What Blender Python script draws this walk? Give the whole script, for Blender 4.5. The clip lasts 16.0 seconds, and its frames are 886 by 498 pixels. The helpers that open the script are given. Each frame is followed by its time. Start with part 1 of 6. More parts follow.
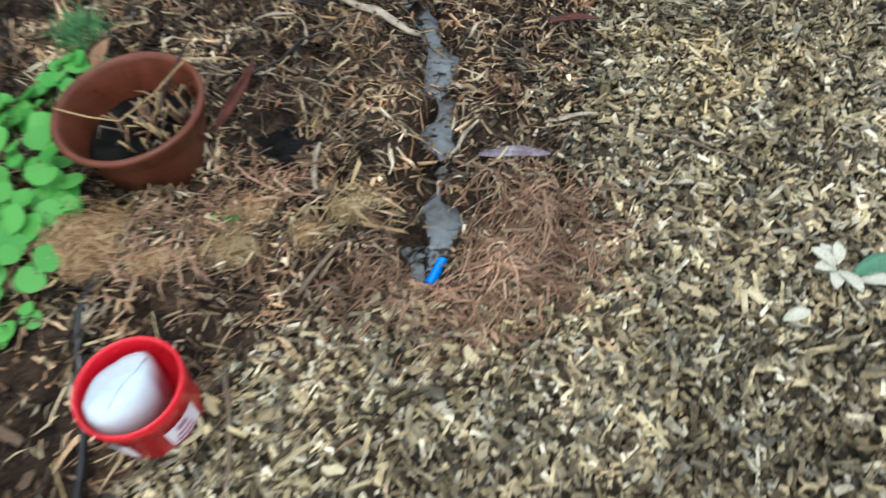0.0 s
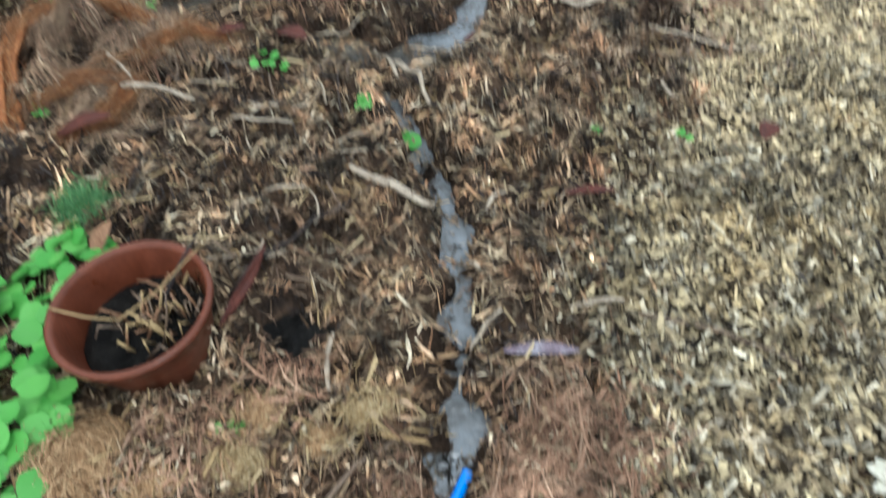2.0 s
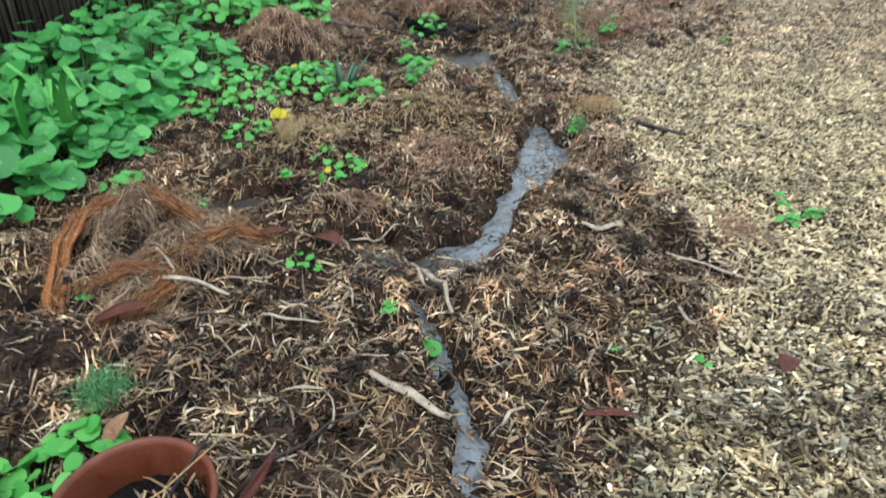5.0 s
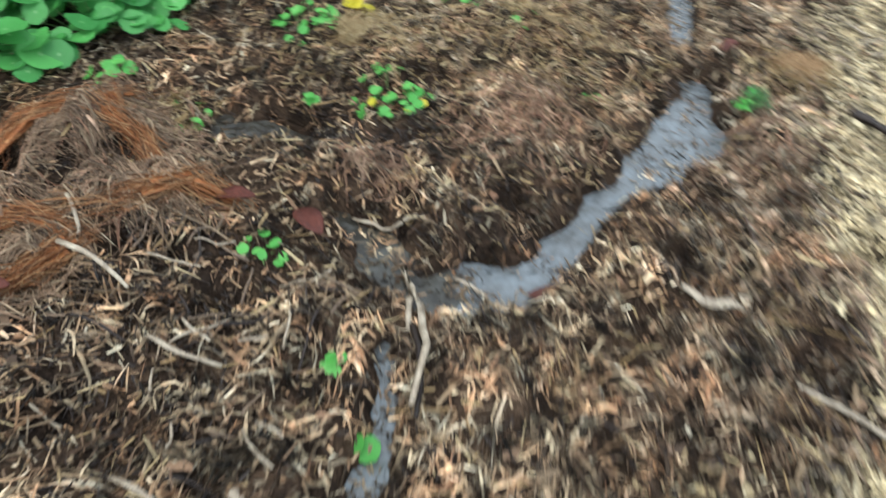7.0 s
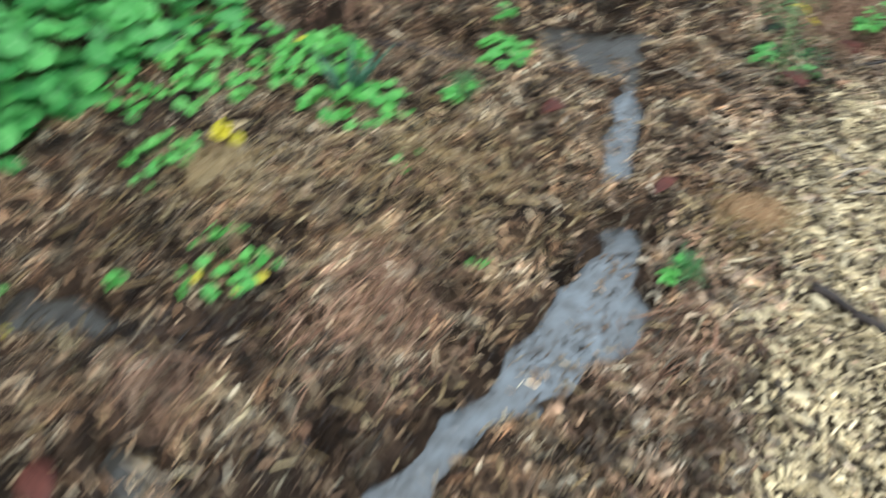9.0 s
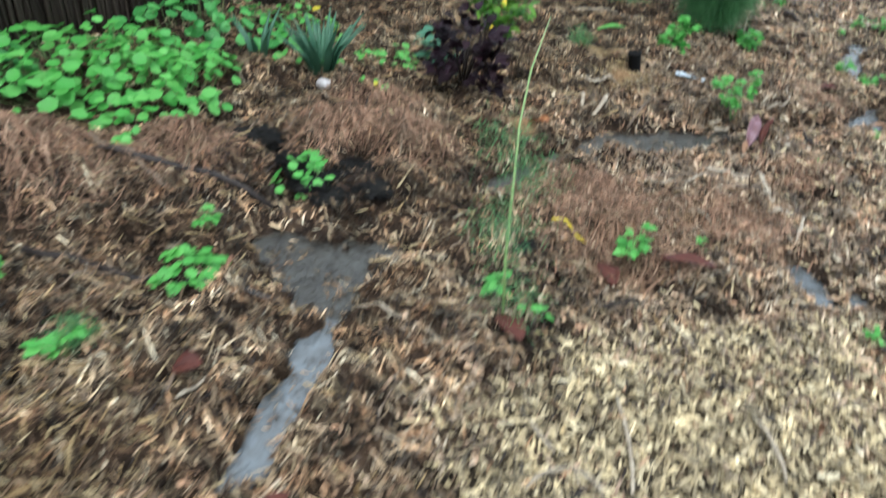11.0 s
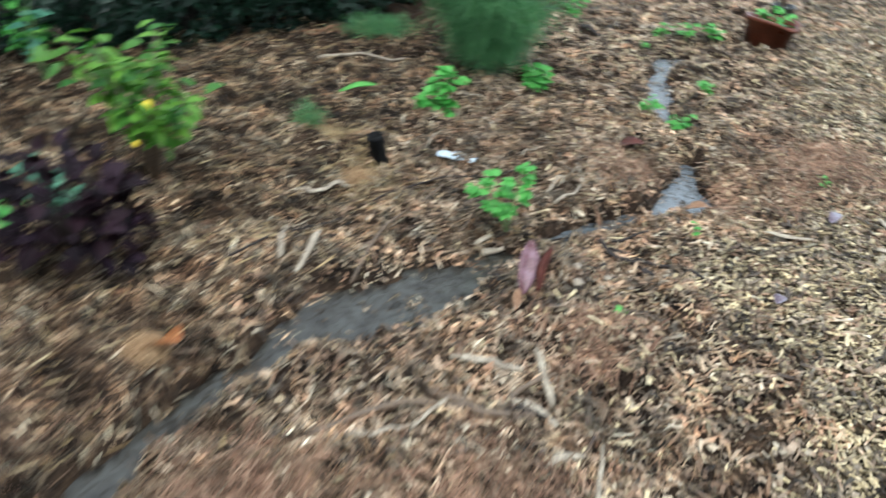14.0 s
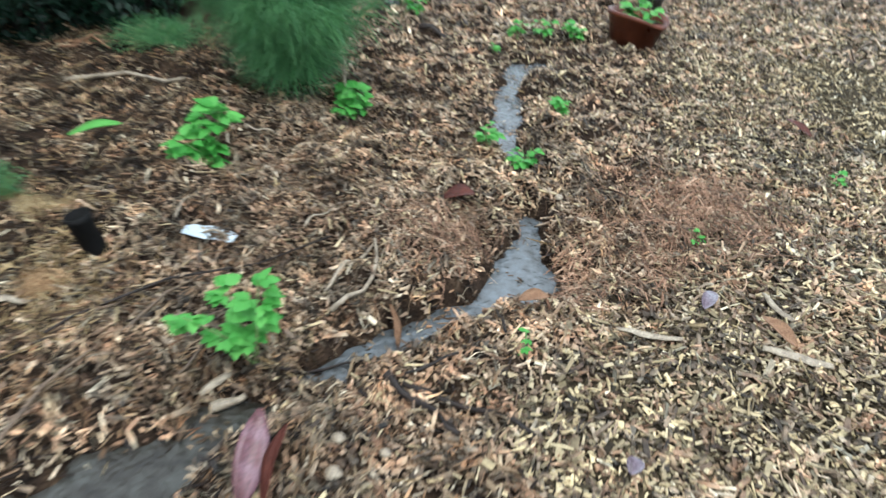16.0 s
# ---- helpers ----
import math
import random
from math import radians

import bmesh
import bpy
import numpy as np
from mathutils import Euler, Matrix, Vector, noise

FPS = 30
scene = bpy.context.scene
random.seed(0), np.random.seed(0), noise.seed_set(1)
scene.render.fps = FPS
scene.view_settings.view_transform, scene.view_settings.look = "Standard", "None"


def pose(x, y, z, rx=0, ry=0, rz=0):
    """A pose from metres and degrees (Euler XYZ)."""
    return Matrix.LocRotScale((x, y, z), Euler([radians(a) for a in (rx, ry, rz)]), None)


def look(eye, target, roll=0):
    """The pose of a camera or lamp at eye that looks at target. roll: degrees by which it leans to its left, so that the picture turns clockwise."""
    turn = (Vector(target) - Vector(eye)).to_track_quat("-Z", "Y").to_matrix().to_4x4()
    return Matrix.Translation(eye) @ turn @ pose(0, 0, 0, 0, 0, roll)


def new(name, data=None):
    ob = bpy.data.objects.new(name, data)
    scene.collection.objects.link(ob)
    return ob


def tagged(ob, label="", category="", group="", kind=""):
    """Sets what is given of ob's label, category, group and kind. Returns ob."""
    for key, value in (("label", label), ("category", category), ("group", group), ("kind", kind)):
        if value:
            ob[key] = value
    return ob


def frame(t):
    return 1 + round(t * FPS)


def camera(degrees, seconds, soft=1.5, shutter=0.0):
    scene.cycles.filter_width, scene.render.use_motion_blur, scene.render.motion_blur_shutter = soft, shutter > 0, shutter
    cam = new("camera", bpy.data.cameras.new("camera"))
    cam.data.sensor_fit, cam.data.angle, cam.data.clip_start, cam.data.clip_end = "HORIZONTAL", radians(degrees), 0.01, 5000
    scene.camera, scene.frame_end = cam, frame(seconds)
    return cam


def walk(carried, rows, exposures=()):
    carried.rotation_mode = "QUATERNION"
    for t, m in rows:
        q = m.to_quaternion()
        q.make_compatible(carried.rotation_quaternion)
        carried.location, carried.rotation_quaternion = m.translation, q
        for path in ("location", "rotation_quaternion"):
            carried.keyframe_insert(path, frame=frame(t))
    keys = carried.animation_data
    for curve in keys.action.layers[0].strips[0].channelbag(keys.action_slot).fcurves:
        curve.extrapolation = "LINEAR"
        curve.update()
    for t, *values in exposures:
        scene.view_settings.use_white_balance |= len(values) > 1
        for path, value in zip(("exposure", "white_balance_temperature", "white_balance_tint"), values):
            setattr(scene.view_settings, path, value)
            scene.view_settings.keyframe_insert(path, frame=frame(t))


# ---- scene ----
cam = camera(67.5, 16.0, soft=1.5, shutter=1.0)
PATH = [
    (0, (0.084, 0.116, 1.277), (-0.021, 1.222, -0.386), -1.7),
    (0.5, (0.041, 0.265, 1.261), (0.039, 1.321, -0.438), 4.1),
    (1, (0.001, 0.351, 1.299), (-0.023, 1.402, -0.402), 0.9),
    (1.5, (-0.019, 0.378, 1.324), (-0.029, 1.518, -0.318), 1.0),
    (2, (-0.021, 0.39, 1.368), (-0.088, 1.682, -0.157), 0.2),
    (2.5, (-0.022, 0.369, 1.415), (-0.13, 1.838, 0.062), 0.6),
    (3, (-0.026, 0.339, 1.459), (-0.166, 1.953, 0.285), 1.1),
    (3.2, (-0.014, 0.305, 1.466), (-0.2, 1.981, 0.39), 0.6),
    (3.5, (-0.012, 0.343, 1.496), (-0.215, 2.043, 0.463), 0.9),
    (3.7, (-0.029, 0.334, 1.505), (-0.187, 2.081, 0.545), 2.4),
    (5.8, (-0.01, 0.621, 1.34), (-0.218, 2.232, 0.174), 2.6),
    (6, (0.073, 0.78, 1.323), (-0.169, 2.389, 0.161), 2.6),
    (6.5, (0.16, 1.079, 1.352), (-0.197, 2.551, 0.046), 3.0),
    (7, (0.168, 1.407, 1.336), (-0.37, 2.687, -0.103), 5.4),
    (7.5, (0.198, 1.6, 1.4), (-0.604, 2.827, 0.04), 2.9),
    (8, (0.327, 1.82, 1.401), (-0.636, 2.971, 0.078), 4.2),
    (8.5, (0.354, 2.015, 1.41), (-0.572, 3.111, 0.016), 1.0),
    (9, (0.351, 2.276, 1.397), (-0.329, 3.534, 0.0), 1.7),
    (9.5, (0.514, 2.563, 1.4), (-0.095, 3.981, 0.128), 0.1),
    (9.7, (0.642, 2.705, 1.396), (0.061, 4.108, 0.095), 1.6),
    (11.8, (0.88, 3.692, 1.489), (0.203, 5.285, 0.488), 7.6),
    (12, (0.902, 3.801, 1.499), (0.25, 5.392, 0.478), 5.9),
    (12.5, (0.851, 4.132, 1.507), (0.169, 5.737, 0.528), 3.1),
    (13, (0.84, 4.454, 1.53), (0.285, 6.096, 0.532), 1.9),
    (13.5, (0.946, 4.817, 1.503), (0.493, 6.509, 0.537), 6.0),
    (14, (1.014, 5.148, 1.518), (0.697, 6.785, 0.413), 3.7),
    (14.5, (1.077, 5.512, 1.501), (0.897, 7.178, 0.409), 1.2),
    (15, (1.204, 5.765, 1.507), (1.09, 7.448, 0.431), 0.7),
    (15.5, (1.345, 5.948, 1.482), (1.222, 7.629, 0.405), 4.2),
    (16, (1.367, 6.224, 1.433), (1.319, 7.87, 0.298), 5.3),
]
walk(cam, [(t, look(eye, target, roll)) for t, eye, target, roll in PATH],
     exposures=[(0, 0.92, 5950, 3), (2.5, 1.1, 5900, 2.5), (3.7, 1.12, 5860, 2), (6.5, 1.15, 5980, 3), (9, 1.16, 5980, 3), (12.5, 1.24, 5860, 2.5), (16, 1.15, 5900, 2.5)])

# ---- sky and light: rain-grey overcast ----
world = bpy.data.worlds.new("overcast")
scene.world = world
world.use_nodes = True
wn, wl = world.node_tree.nodes, world.node_tree.links
sky = wn.new("ShaderNodeTexSky")
sky.sky_type = "NISHITA"
sky.sun_disc = False
sky.sun_elevation, sky.sun_rotation = radians(62), radians(200)
sky.dust_density, sky.air_density, sky.ozone_density = 4.0, 0.6, 0.6
grey = wn.new("ShaderNodeMixRGB")
grey.blend_type = "MIX"
grey.inputs[0].default_value = 0.7
grey.inputs[2].default_value = (8.2, 8.5, 8.9, 1)
wl.new(sky.outputs[0], grey.inputs[1])
wl.new(grey.outputs[0], wn["Background"].inputs[0])
wn["Background"].inputs[1].default_value = 0.12
sun = new("sun", bpy.data.lights.new("sun", "SUN"))
sun.data.energy, sun.data.angle, sun.data.color = 0.9, radians(25), (1.0, 0.97, 0.92)
sun.matrix_world = look((2, -4, 12), (0, 0, 0))

# ---- materials ----


def ramp_node(nt, cols):
    r = nt.nodes.new("ShaderNodeValToRGB")
    e = r.color_ramp.elements
    while len(e) < len(cols):
        e.new(0.5)
    for k, c in enumerate(cols):
        e[k].position = k / max(1, len(cols) - 1)
        e[k].color = (*c, 1)
    return r


def mat(name, cols, scale=20.0, rough=0.6, bump=0.3, rand="", stretch=(1, 1, 1), grain=0.35, bump_dist=0.004, spec=0.5, sheen_var=0.15, patch=None, clump=None, tint=None):
    """A surface with colours spread by noise, or by a random value per piece with noise for its grain."""
    m = bpy.data.materials.new(name)
    m.use_nodes = True
    nt = m.node_tree
    n, l = nt.nodes, nt.links
    bs = n["Principled BSDF"]
    co = n.new("ShaderNodeTexCoord")
    mp = n.new("ShaderNodeMapping")
    mp.inputs["Scale"].default_value = stretch
    l.new(co.outputs["Object"], mp.inputs["Vector"])
    big, fine = n.new("ShaderNodeTexNoise"), n.new("ShaderNodeTexNoise")
    for t, sc in ((big, scale), (fine, scale * 7)):
        t.inputs["Scale"].default_value = sc
        t.inputs["Detail"].default_value = 5
        l.new(mp.outputs[0], t.inputs["Vector"])
    r = ramp_node(nt, cols)
    if rand == "island":
        g = n.new("ShaderNodeNewGeometry")
        l.new(g.outputs["Random Per Island"], r.inputs[0])
    elif rand == "object":
        g = n.new("ShaderNodeObjectInfo")
        l.new(g.outputs["Random"], r.inputs[0])
    else:
        st = n.new("ShaderNodeMapRange")
        st.inputs[1].default_value, st.inputs[2].default_value = 0.3, 0.7
        l.new(big.outputs[0], st.inputs[0])
        l.new(st.outputs[0], r.inputs[0])
    hsv = n.new("ShaderNodeHueSaturation")
    mr = n.new("ShaderNodeMapRange")
    mr.inputs[1].default_value, mr.inputs[2].default_value = 0.3, 0.7
    mr.inputs[3].default_value, mr.inputs[4].default_value = 1 - grain, 1 + grain
    l.new(fine.outputs[0], mr.inputs[0])
    l.new(mr.outputs[0], hsv.inputs["Value"])
    l.new(r.outputs[0], hsv.inputs["Color"])
    out = hsv.outputs[0]
    if patch:
        # wetter, darker patches and drier ones, a hand to an arm across
        pn = n.new("ShaderNodeTexNoise")
        pn.inputs["Scale"].default_value, pn.inputs["Detail"].default_value, pn.inputs["Roughness"].default_value = patch[0], 5, 0.6
        l.new(co.outputs["Object"], pn.inputs["Vector"])
        pm = n.new("ShaderNodeMapRange")
        pm.inputs[1].default_value, pm.inputs[2].default_value = 0.36, 0.64
        pm.inputs[3].default_value, pm.inputs[4].default_value = patch[1], patch[2]
        l.new(pn.outputs[0], pm.inputs[0])
        h2 = n.new("ShaderNodeHueSaturation")
        l.new(pm.outputs[0], h2.inputs["Value"])
        l.new(out, h2.inputs["Color"])
        out = h2.outputs[0]
    if clump:
        # handfuls of wetter and drier matter
        cn = n.new("ShaderNodeTexNoise")
        cn.inputs["Scale"].default_value, cn.inputs["Detail"].default_value, cn.inputs["Roughness"].default_value = clump[0], 3, 0.65
        l.new(co.outputs["Object"], cn.inputs["Vector"])
        cm = n.new("ShaderNodeMapRange")
        cm.inputs[1].default_value, cm.inputs[2].default_value = 0.38, 0.62
        cm.inputs[3].default_value, cm.inputs[4].default_value = clump[1], clump[2]
        l.new(cn.outputs[0], cm.inputs[0])
        h3 = n.new("ShaderNodeHueSaturation")
        l.new(cm.outputs[0], h3.inputs["Value"])
        l.new(out, h3.inputs["Color"])
        out = h3.outputs[0]
    if tint:
        # drifts of redder, yellower and greyer matter
        tn = n.new("ShaderNodeTexNoise")
        tn.inputs["Scale"].default_value, tn.inputs["Detail"].default_value, tn.inputs["Roughness"].default_value = tint[0], 4, 0.6
        off = n.new("ShaderNodeVectorMath")
        off.inputs[1].default_value = (7.3, 2.1, 4.4)
        l.new(co.outputs["Object"], off.inputs[0])
        l.new(off.outputs[0], tn.inputs["Vector"])
        tm = n.new("ShaderNodeMapRange")
        tm.inputs[1].default_value, tm.inputs[2].default_value = 0.34, 0.66
        l.new(tn.outputs[0], tm.inputs[0])
        tr = ramp_node(nt, tint[1])
        l.new(tm.outputs[0], tr.inputs[0])
        mt = n.new("ShaderNodeMixRGB")
        mt.blend_type = "MULTIPLY"
        mt.inputs[0].default_value = 1.0
        l.new(out, mt.inputs[1])
        l.new(tr.outputs[0], mt.inputs[2])
        out = mt.outputs[0]
    l.new(out, bs.inputs["Base Color"])
    rr = n.new("ShaderNodeMapRange")
    rr.inputs[1].default_value, rr.inputs[2].default_value = 0.3, 0.7
    rr.inputs[3].default_value, rr.inputs[4].default_value = max(0.03, rough - sheen_var), min(1, rough + sheen_var)
    l.new(big.outputs[0], rr.inputs[0])
    l.new(rr.outputs[0], bs.inputs["Roughness"])
    bs.inputs["Specular IOR Level"].default_value = spec
    b = n.new("ShaderNodeBump")
    b.inputs["Strength"].default_value, b.inputs["Distance"].default_value = bump, bump_dist
    l.new(fine.outputs[0], b.inputs["Height"])
    l.new(b.outputs[0], bs.inputs["Normal"])
    return m


def leaf_mat(name, dark, light, rand="object", rough=0.45, spot=None):
    """Thin leaves: part of the light comes through; an optional pale spot where the stalk joins."""
    m = mat(name, [dark, light], 30, rough, 0.25, rand, grain=0.18, bump_dist=0.002, spec=0.35)
    nt = m.node_tree
    bs = nt.nodes["Principled BSDF"]
    tr = nt.nodes.new("ShaderNodeBsdfTranslucent")
    mx = nt.nodes.new("ShaderNodeMixShader")
    mx.inputs[0].default_value = 0.3
    src = bs.inputs["Base Color"].links[0].from_socket
    if spot:
        co = nt.nodes.new("ShaderNodeTexCoord")
        ln = nt.nodes.new("ShaderNodeVectorMath")
        ln.operation = "LENGTH"
        nt.links.new(co.outputs["Object"], ln.inputs[0])
        mr = nt.nodes.new("ShaderNodeMapRange")
        mr.inputs[1].default_value, mr.inputs[2].default_value = 0.06, 0.16
        mr.inputs[3].default_value, mr.inputs[4].default_value = 0.4, 0.0
        nt.links.new(ln.outputs["Value"], mr.inputs[0])
        mix = nt.nodes.new("ShaderNodeMixRGB")
        mix.inputs[2].default_value = (*spot, 1)
        nt.links.new(mr.outputs[0], mix.inputs[0])
        nt.links.new(src, mix.inputs[1])
        src = mix.outputs[0]
        nt.links.new(src, bs.inputs["Base Color"])
    nt.links.new(src, tr.inputs[0])
    nt.links.new(bs.outputs[0], mx.inputs[1])
    nt.links.new(tr.outputs[0], mx.inputs[2])
    nt.links.new(mx.outputs[0], nt.nodes["Material Output"].inputs[0])
    return m


PALE = [(0.0096, 0.008, 0.0064), (0.115, 0.0885, 0.054), (0.31, 0.241, 0.138), (0.425, 0.345, 0.196), (0.024, 0.0192, 0.0144), (0.149, 0.121, 0.0759), (0.506, 0.42, 0.253), (0.016, 0.0136, 0.0112), (0.644, 0.575, 0.414), (0.044, 0.0384, 0.0336), (0.368, 0.305, 0.19)]
BROWN = [(0.008, 0.007, 0.006), (0.1, 0.072, 0.047), (0.23, 0.165, 0.105), (0.016, 0.012, 0.009), (0.34, 0.265, 0.175), (0.02, 0.015, 0.012), (0.12, 0.078, 0.05), (0.27, 0.195, 0.125), (0.01, 0.009, 0.008), (0.06, 0.042, 0.03), (0.52, 0.45, 0.33)]
SHRED = [(0.01, 0.008, 0.007), (0.14, 0.1, 0.064), (0.3, 0.23, 0.15), (0.02, 0.015, 0.012), (0.2, 0.13, 0.08), (0.36, 0.29, 0.195), (0.03, 0.022, 0.017), (0.24, 0.175, 0.11), (0.015, 0.013, 0.012), (0.42, 0.36, 0.27), (0.08, 0.055, 0.037)]
TAN = [(0.07, 0.048, 0.034), (0.2, 0.138, 0.094), (0.32, 0.235, 0.16), (0.035, 0.026, 0.02), (0.4, 0.305, 0.215), (0.24, 0.165, 0.112), (0.5, 0.42, 0.315), (0.1, 0.07, 0.05), (0.34, 0.25, 0.17), (0.16, 0.11, 0.076)]
FRESH = [(0.06, 0.048, 0.03), (0.46, 0.36, 0.2), (0.58, 0.47, 0.27), (0.2, 0.155, 0.09), (0.68, 0.57, 0.36), (0.5, 0.4, 0.23), (0.04, 0.032, 0.022), (0.42, 0.33, 0.19)]
DRIFT = [(1.14, 0.87, 0.73), (1.03, 0.98, 0.92), (0.95, 1.0, 1.0), (1.15, 0.92, 0.78), (1.04, 1.0, 0.88)]
M_FRESH = mat("fresh_chips", FRESH, 60, 0.5, 0.5, "island", grain=0.3, spec=0.4, patch=(3.5, 0.8, 1.2), clump=(14, 0.65, 1.25))
M_PALE = mat("pale_chips", PALE, 60, 0.45, 0.5, "island", grain=0.3, spec=0.07, patch=(5, 0.55, 1.4), clump=(16, 0.55, 1.4), tint=(3.0, [(1.0, 0.96, 0.95), (0.96, 1.0, 1.06), (1.06, 1.0, 0.9)]))
M_BROWN = mat("bark_chips", BROWN, 60, 0.42, 0.5, "island", grain=0.35, spec=0.12, patch=(3.0, 0.4, 1.5), clump=(9, 0.1, 2.1), tint=(4.5, DRIFT))
M_SHRED = mat("shredded_bark", SHRED, 60, 0.45, 0.5, "island", grain=0.35, spec=0.12, patch=(3.0, 0.45, 1.5), clump=(9, 0.15, 2.1), tint=(4.5, DRIFT))
M_TAN = mat("tan_chips", TAN, 60, 0.45, 0.5, "island", grain=0.35, spec=0.35, patch=(3, 0.5, 1.45), clump=(8, 0.16, 1.75), tint=(4.0, DRIFT))
M_PETAL = mat("withered_white_leaf", [(0.2, 0.22, 0.14), (0.38, 0.375, 0.29), (0.46, 0.44, 0.37)], 60, 0.5, 0.3)
M_FIBRE = mat("coir_fibre", [(0.0312, 0.0195, 0.0125), (0.125, 0.078, 0.0484), (0.203, 0.133, 0.0827), (0.0546, 0.0351, 0.0226), (0.289, 0.215, 0.14)], 60, 0.6, 0.3, "island", spec=0.2, patch=(5, 0.6, 1.5))
M_RUST = mat("rust_coir", [(0.07, 0.036, 0.023), (0.21, 0.117, 0.074), (0.31, 0.19, 0.125), (0.12, 0.065, 0.04), (0.39, 0.265, 0.18)], 60, 0.6, 0.3, "island", spec=0.15, patch=(6, 0.5, 1.5))
M_STRAW = mat("straw", [(0.2, 0.13, 0.06), (0.33, 0.24, 0.12), (0.42, 0.34, 0.2)], 60, 0.55, 0.3, "island", spec=0.25)
M_SOIL = mat("wet_soil", [(0.003, 0.003, 0.003), (0.008, 0.0075, 0.007), (0.016, 0.015, 0.013)], 30, 0.6, 1.0, grain=0.6, bump_dist=0.02, spec=0.14)
M_TERRA = mat("terracotta_plastic", [(0.085, 0.023, 0.011), (0.125, 0.036, 0.018)], 14, 0.4, 0.15, grain=0.15, spec=0.3, patch=(9, 0.75, 1.15))
M_RED = mat("red_plastic", [(0.55, 0.008, 0.02), (0.62, 0.012, 0.026)], 10, 0.3, 0.05, grain=0.05)
M_WHITE = mat("white_plastic", [(0.4, 0.47, 0.53), (0.48, 0.55, 0.6)], 14, 0.4, 0.08, grain=0.05)
M_LABEL = mat("label_paper", [(0.6, 0.5, 0.55), (0.72, 0.66, 0.68)], 30, 0.5, 0.05, grain=0.08)
M_BARS = mat("label_print", [(0.3, 0.12, 0.2), (0.36, 0.16, 0.24)], 30, 0.5, 0.02, grain=0.05)
M_BLUE = mat("blue_plastic", [(0.0, 0.18, 0.72), (0.0, 0.22, 0.8)], 20, 0.35, 0.05, grain=0.05)
M_BLACK = mat("black_plastic", [(0.008, 0.009, 0.01), (0.016, 0.017, 0.018)], 20, 0.35, 0.1, grain=0.1)
M_MATT = mat("matt_black_plastic", [(0.006, 0.006, 0.006), (0.012, 0.012, 0.012)], 20, 0.75, 0.2, grain=0.1, spec=0.1)
M_TWIG = mat("twig_bark", [(0.06, 0.04, 0.028), (0.14, 0.095, 0.06), (0.1, 0.075, 0.055)], 25, 0.6, 0.6, stretch=(1, 1, 1))
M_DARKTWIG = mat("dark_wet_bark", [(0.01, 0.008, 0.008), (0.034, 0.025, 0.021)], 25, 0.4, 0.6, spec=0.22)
M_PEEL = mat("bleached_wood", [(0.14, 0.112, 0.078), (0.27, 0.22, 0.16), (0.38, 0.33, 0.25)], 30, 0.5, 0.4, stretch=(1, 1, 1))
M_ORBARK = mat("orange_bark", [(0.11, 0.035, 0.013), (0.27, 0.105, 0.036), (0.18, 0.06, 0.02), (0.36, 0.18, 0.075)], 35, 0.5, 0.6, spec=0.2)
M_ORFIB = mat("orange_fibre", [(0.08, 0.032, 0.016), (0.24, 0.1, 0.038), (0.15, 0.058, 0.023), (0.34, 0.2, 0.1), (0.05, 0.022, 0.013), (0.28, 0.125, 0.05)], 60, 0.55, 0.3, "island", spec=0.15)
M_TUFT = mat("tan_fluff", [(0.16, 0.09, 0.046), (0.34, 0.21, 0.11), (0.45, 0.315, 0.18), (0.24, 0.14, 0.07)], 60, 0.6, 0.4, "island", spec=0.1)
M_FLAKE = mat("brown_flake", [(0.12, 0.06, 0.035), (0.22, 0.125, 0.07), (0.17, 0.09, 0.05)], 30, 0.55, 0.6, spec=0.25)
M_REDLEAF = mat("red_dry_leaf", [(0.04, 0.012, 0.009), (0.085, 0.026, 0.018)], 22, 0.5, 0.5, spec=0.2)
M_PURPLE = mat("purple_grey_leaf", [(0.06, 0.04, 0.05), (0.13, 0.1, 0.125), (0.22, 0.21, 0.24)], 22, 0.35, 0.3, spec=0.3)
M_MAROON = mat("maroon_leaf", [(0.05, 0.012, 0.013), (0.1, 0.036, 0.042), (0.17, 0.095, 0.12)], 20, 0.32, 0.4, spec=0.45)
M_ROOF = mat("fence_brush", [(0.012, 0.009, 0.007), (0.024, 0.017, 0.013), (0.038, 0.028, 0.021), (0.018, 0.013, 0.01), (0.06, 0.046, 0.034)], 8, 0.6, 0.5, "object", stretch=(1, 1, 0.1), spec=0.2, patch=(2.2, 0.5, 1.5))
M_ROOFI = mat("fence_brush_far", [(0.012, 0.009, 0.007), (0.024, 0.017, 0.013), (0.038, 0.028, 0.021), (0.018, 0.013, 0.01), (0.06, 0.046, 0.034)], 8, 0.6, 0.5, "island", stretch=(1, 1, 0.1), spec=0.2, patch=(2.2, 0.5, 1.5))
M_NAST = leaf_mat("nasturtium_leaf", (0.042, 0.2, 0.045), (0.11, 0.38, 0.09), spot=(0.35, 0.55, 0.28))
M_SEED = leaf_mat("seedling_leaf", (0.07, 0.3, 0.05), (0.14, 0.42, 0.09))
M_YELL = leaf_mat("yellowing_leaf", (0.45, 0.42, 0.03), (0.6, 0.5, 0.04))
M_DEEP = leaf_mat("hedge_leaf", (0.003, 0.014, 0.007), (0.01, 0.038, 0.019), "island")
M_CITRUS = leaf_mat("citrus_leaf", (0.03, 0.125, 0.016), (0.14, 0.3, 0.035))
M_AGAVE = leaf_mat("blade_leaf", (0.04, 0.12, 0.07), (0.09, 0.2, 0.12))
M_FENNEL = leaf_mat("feathery_leaf", (0.045, 0.15, 0.06), (0.14, 0.32, 0.12), "island")
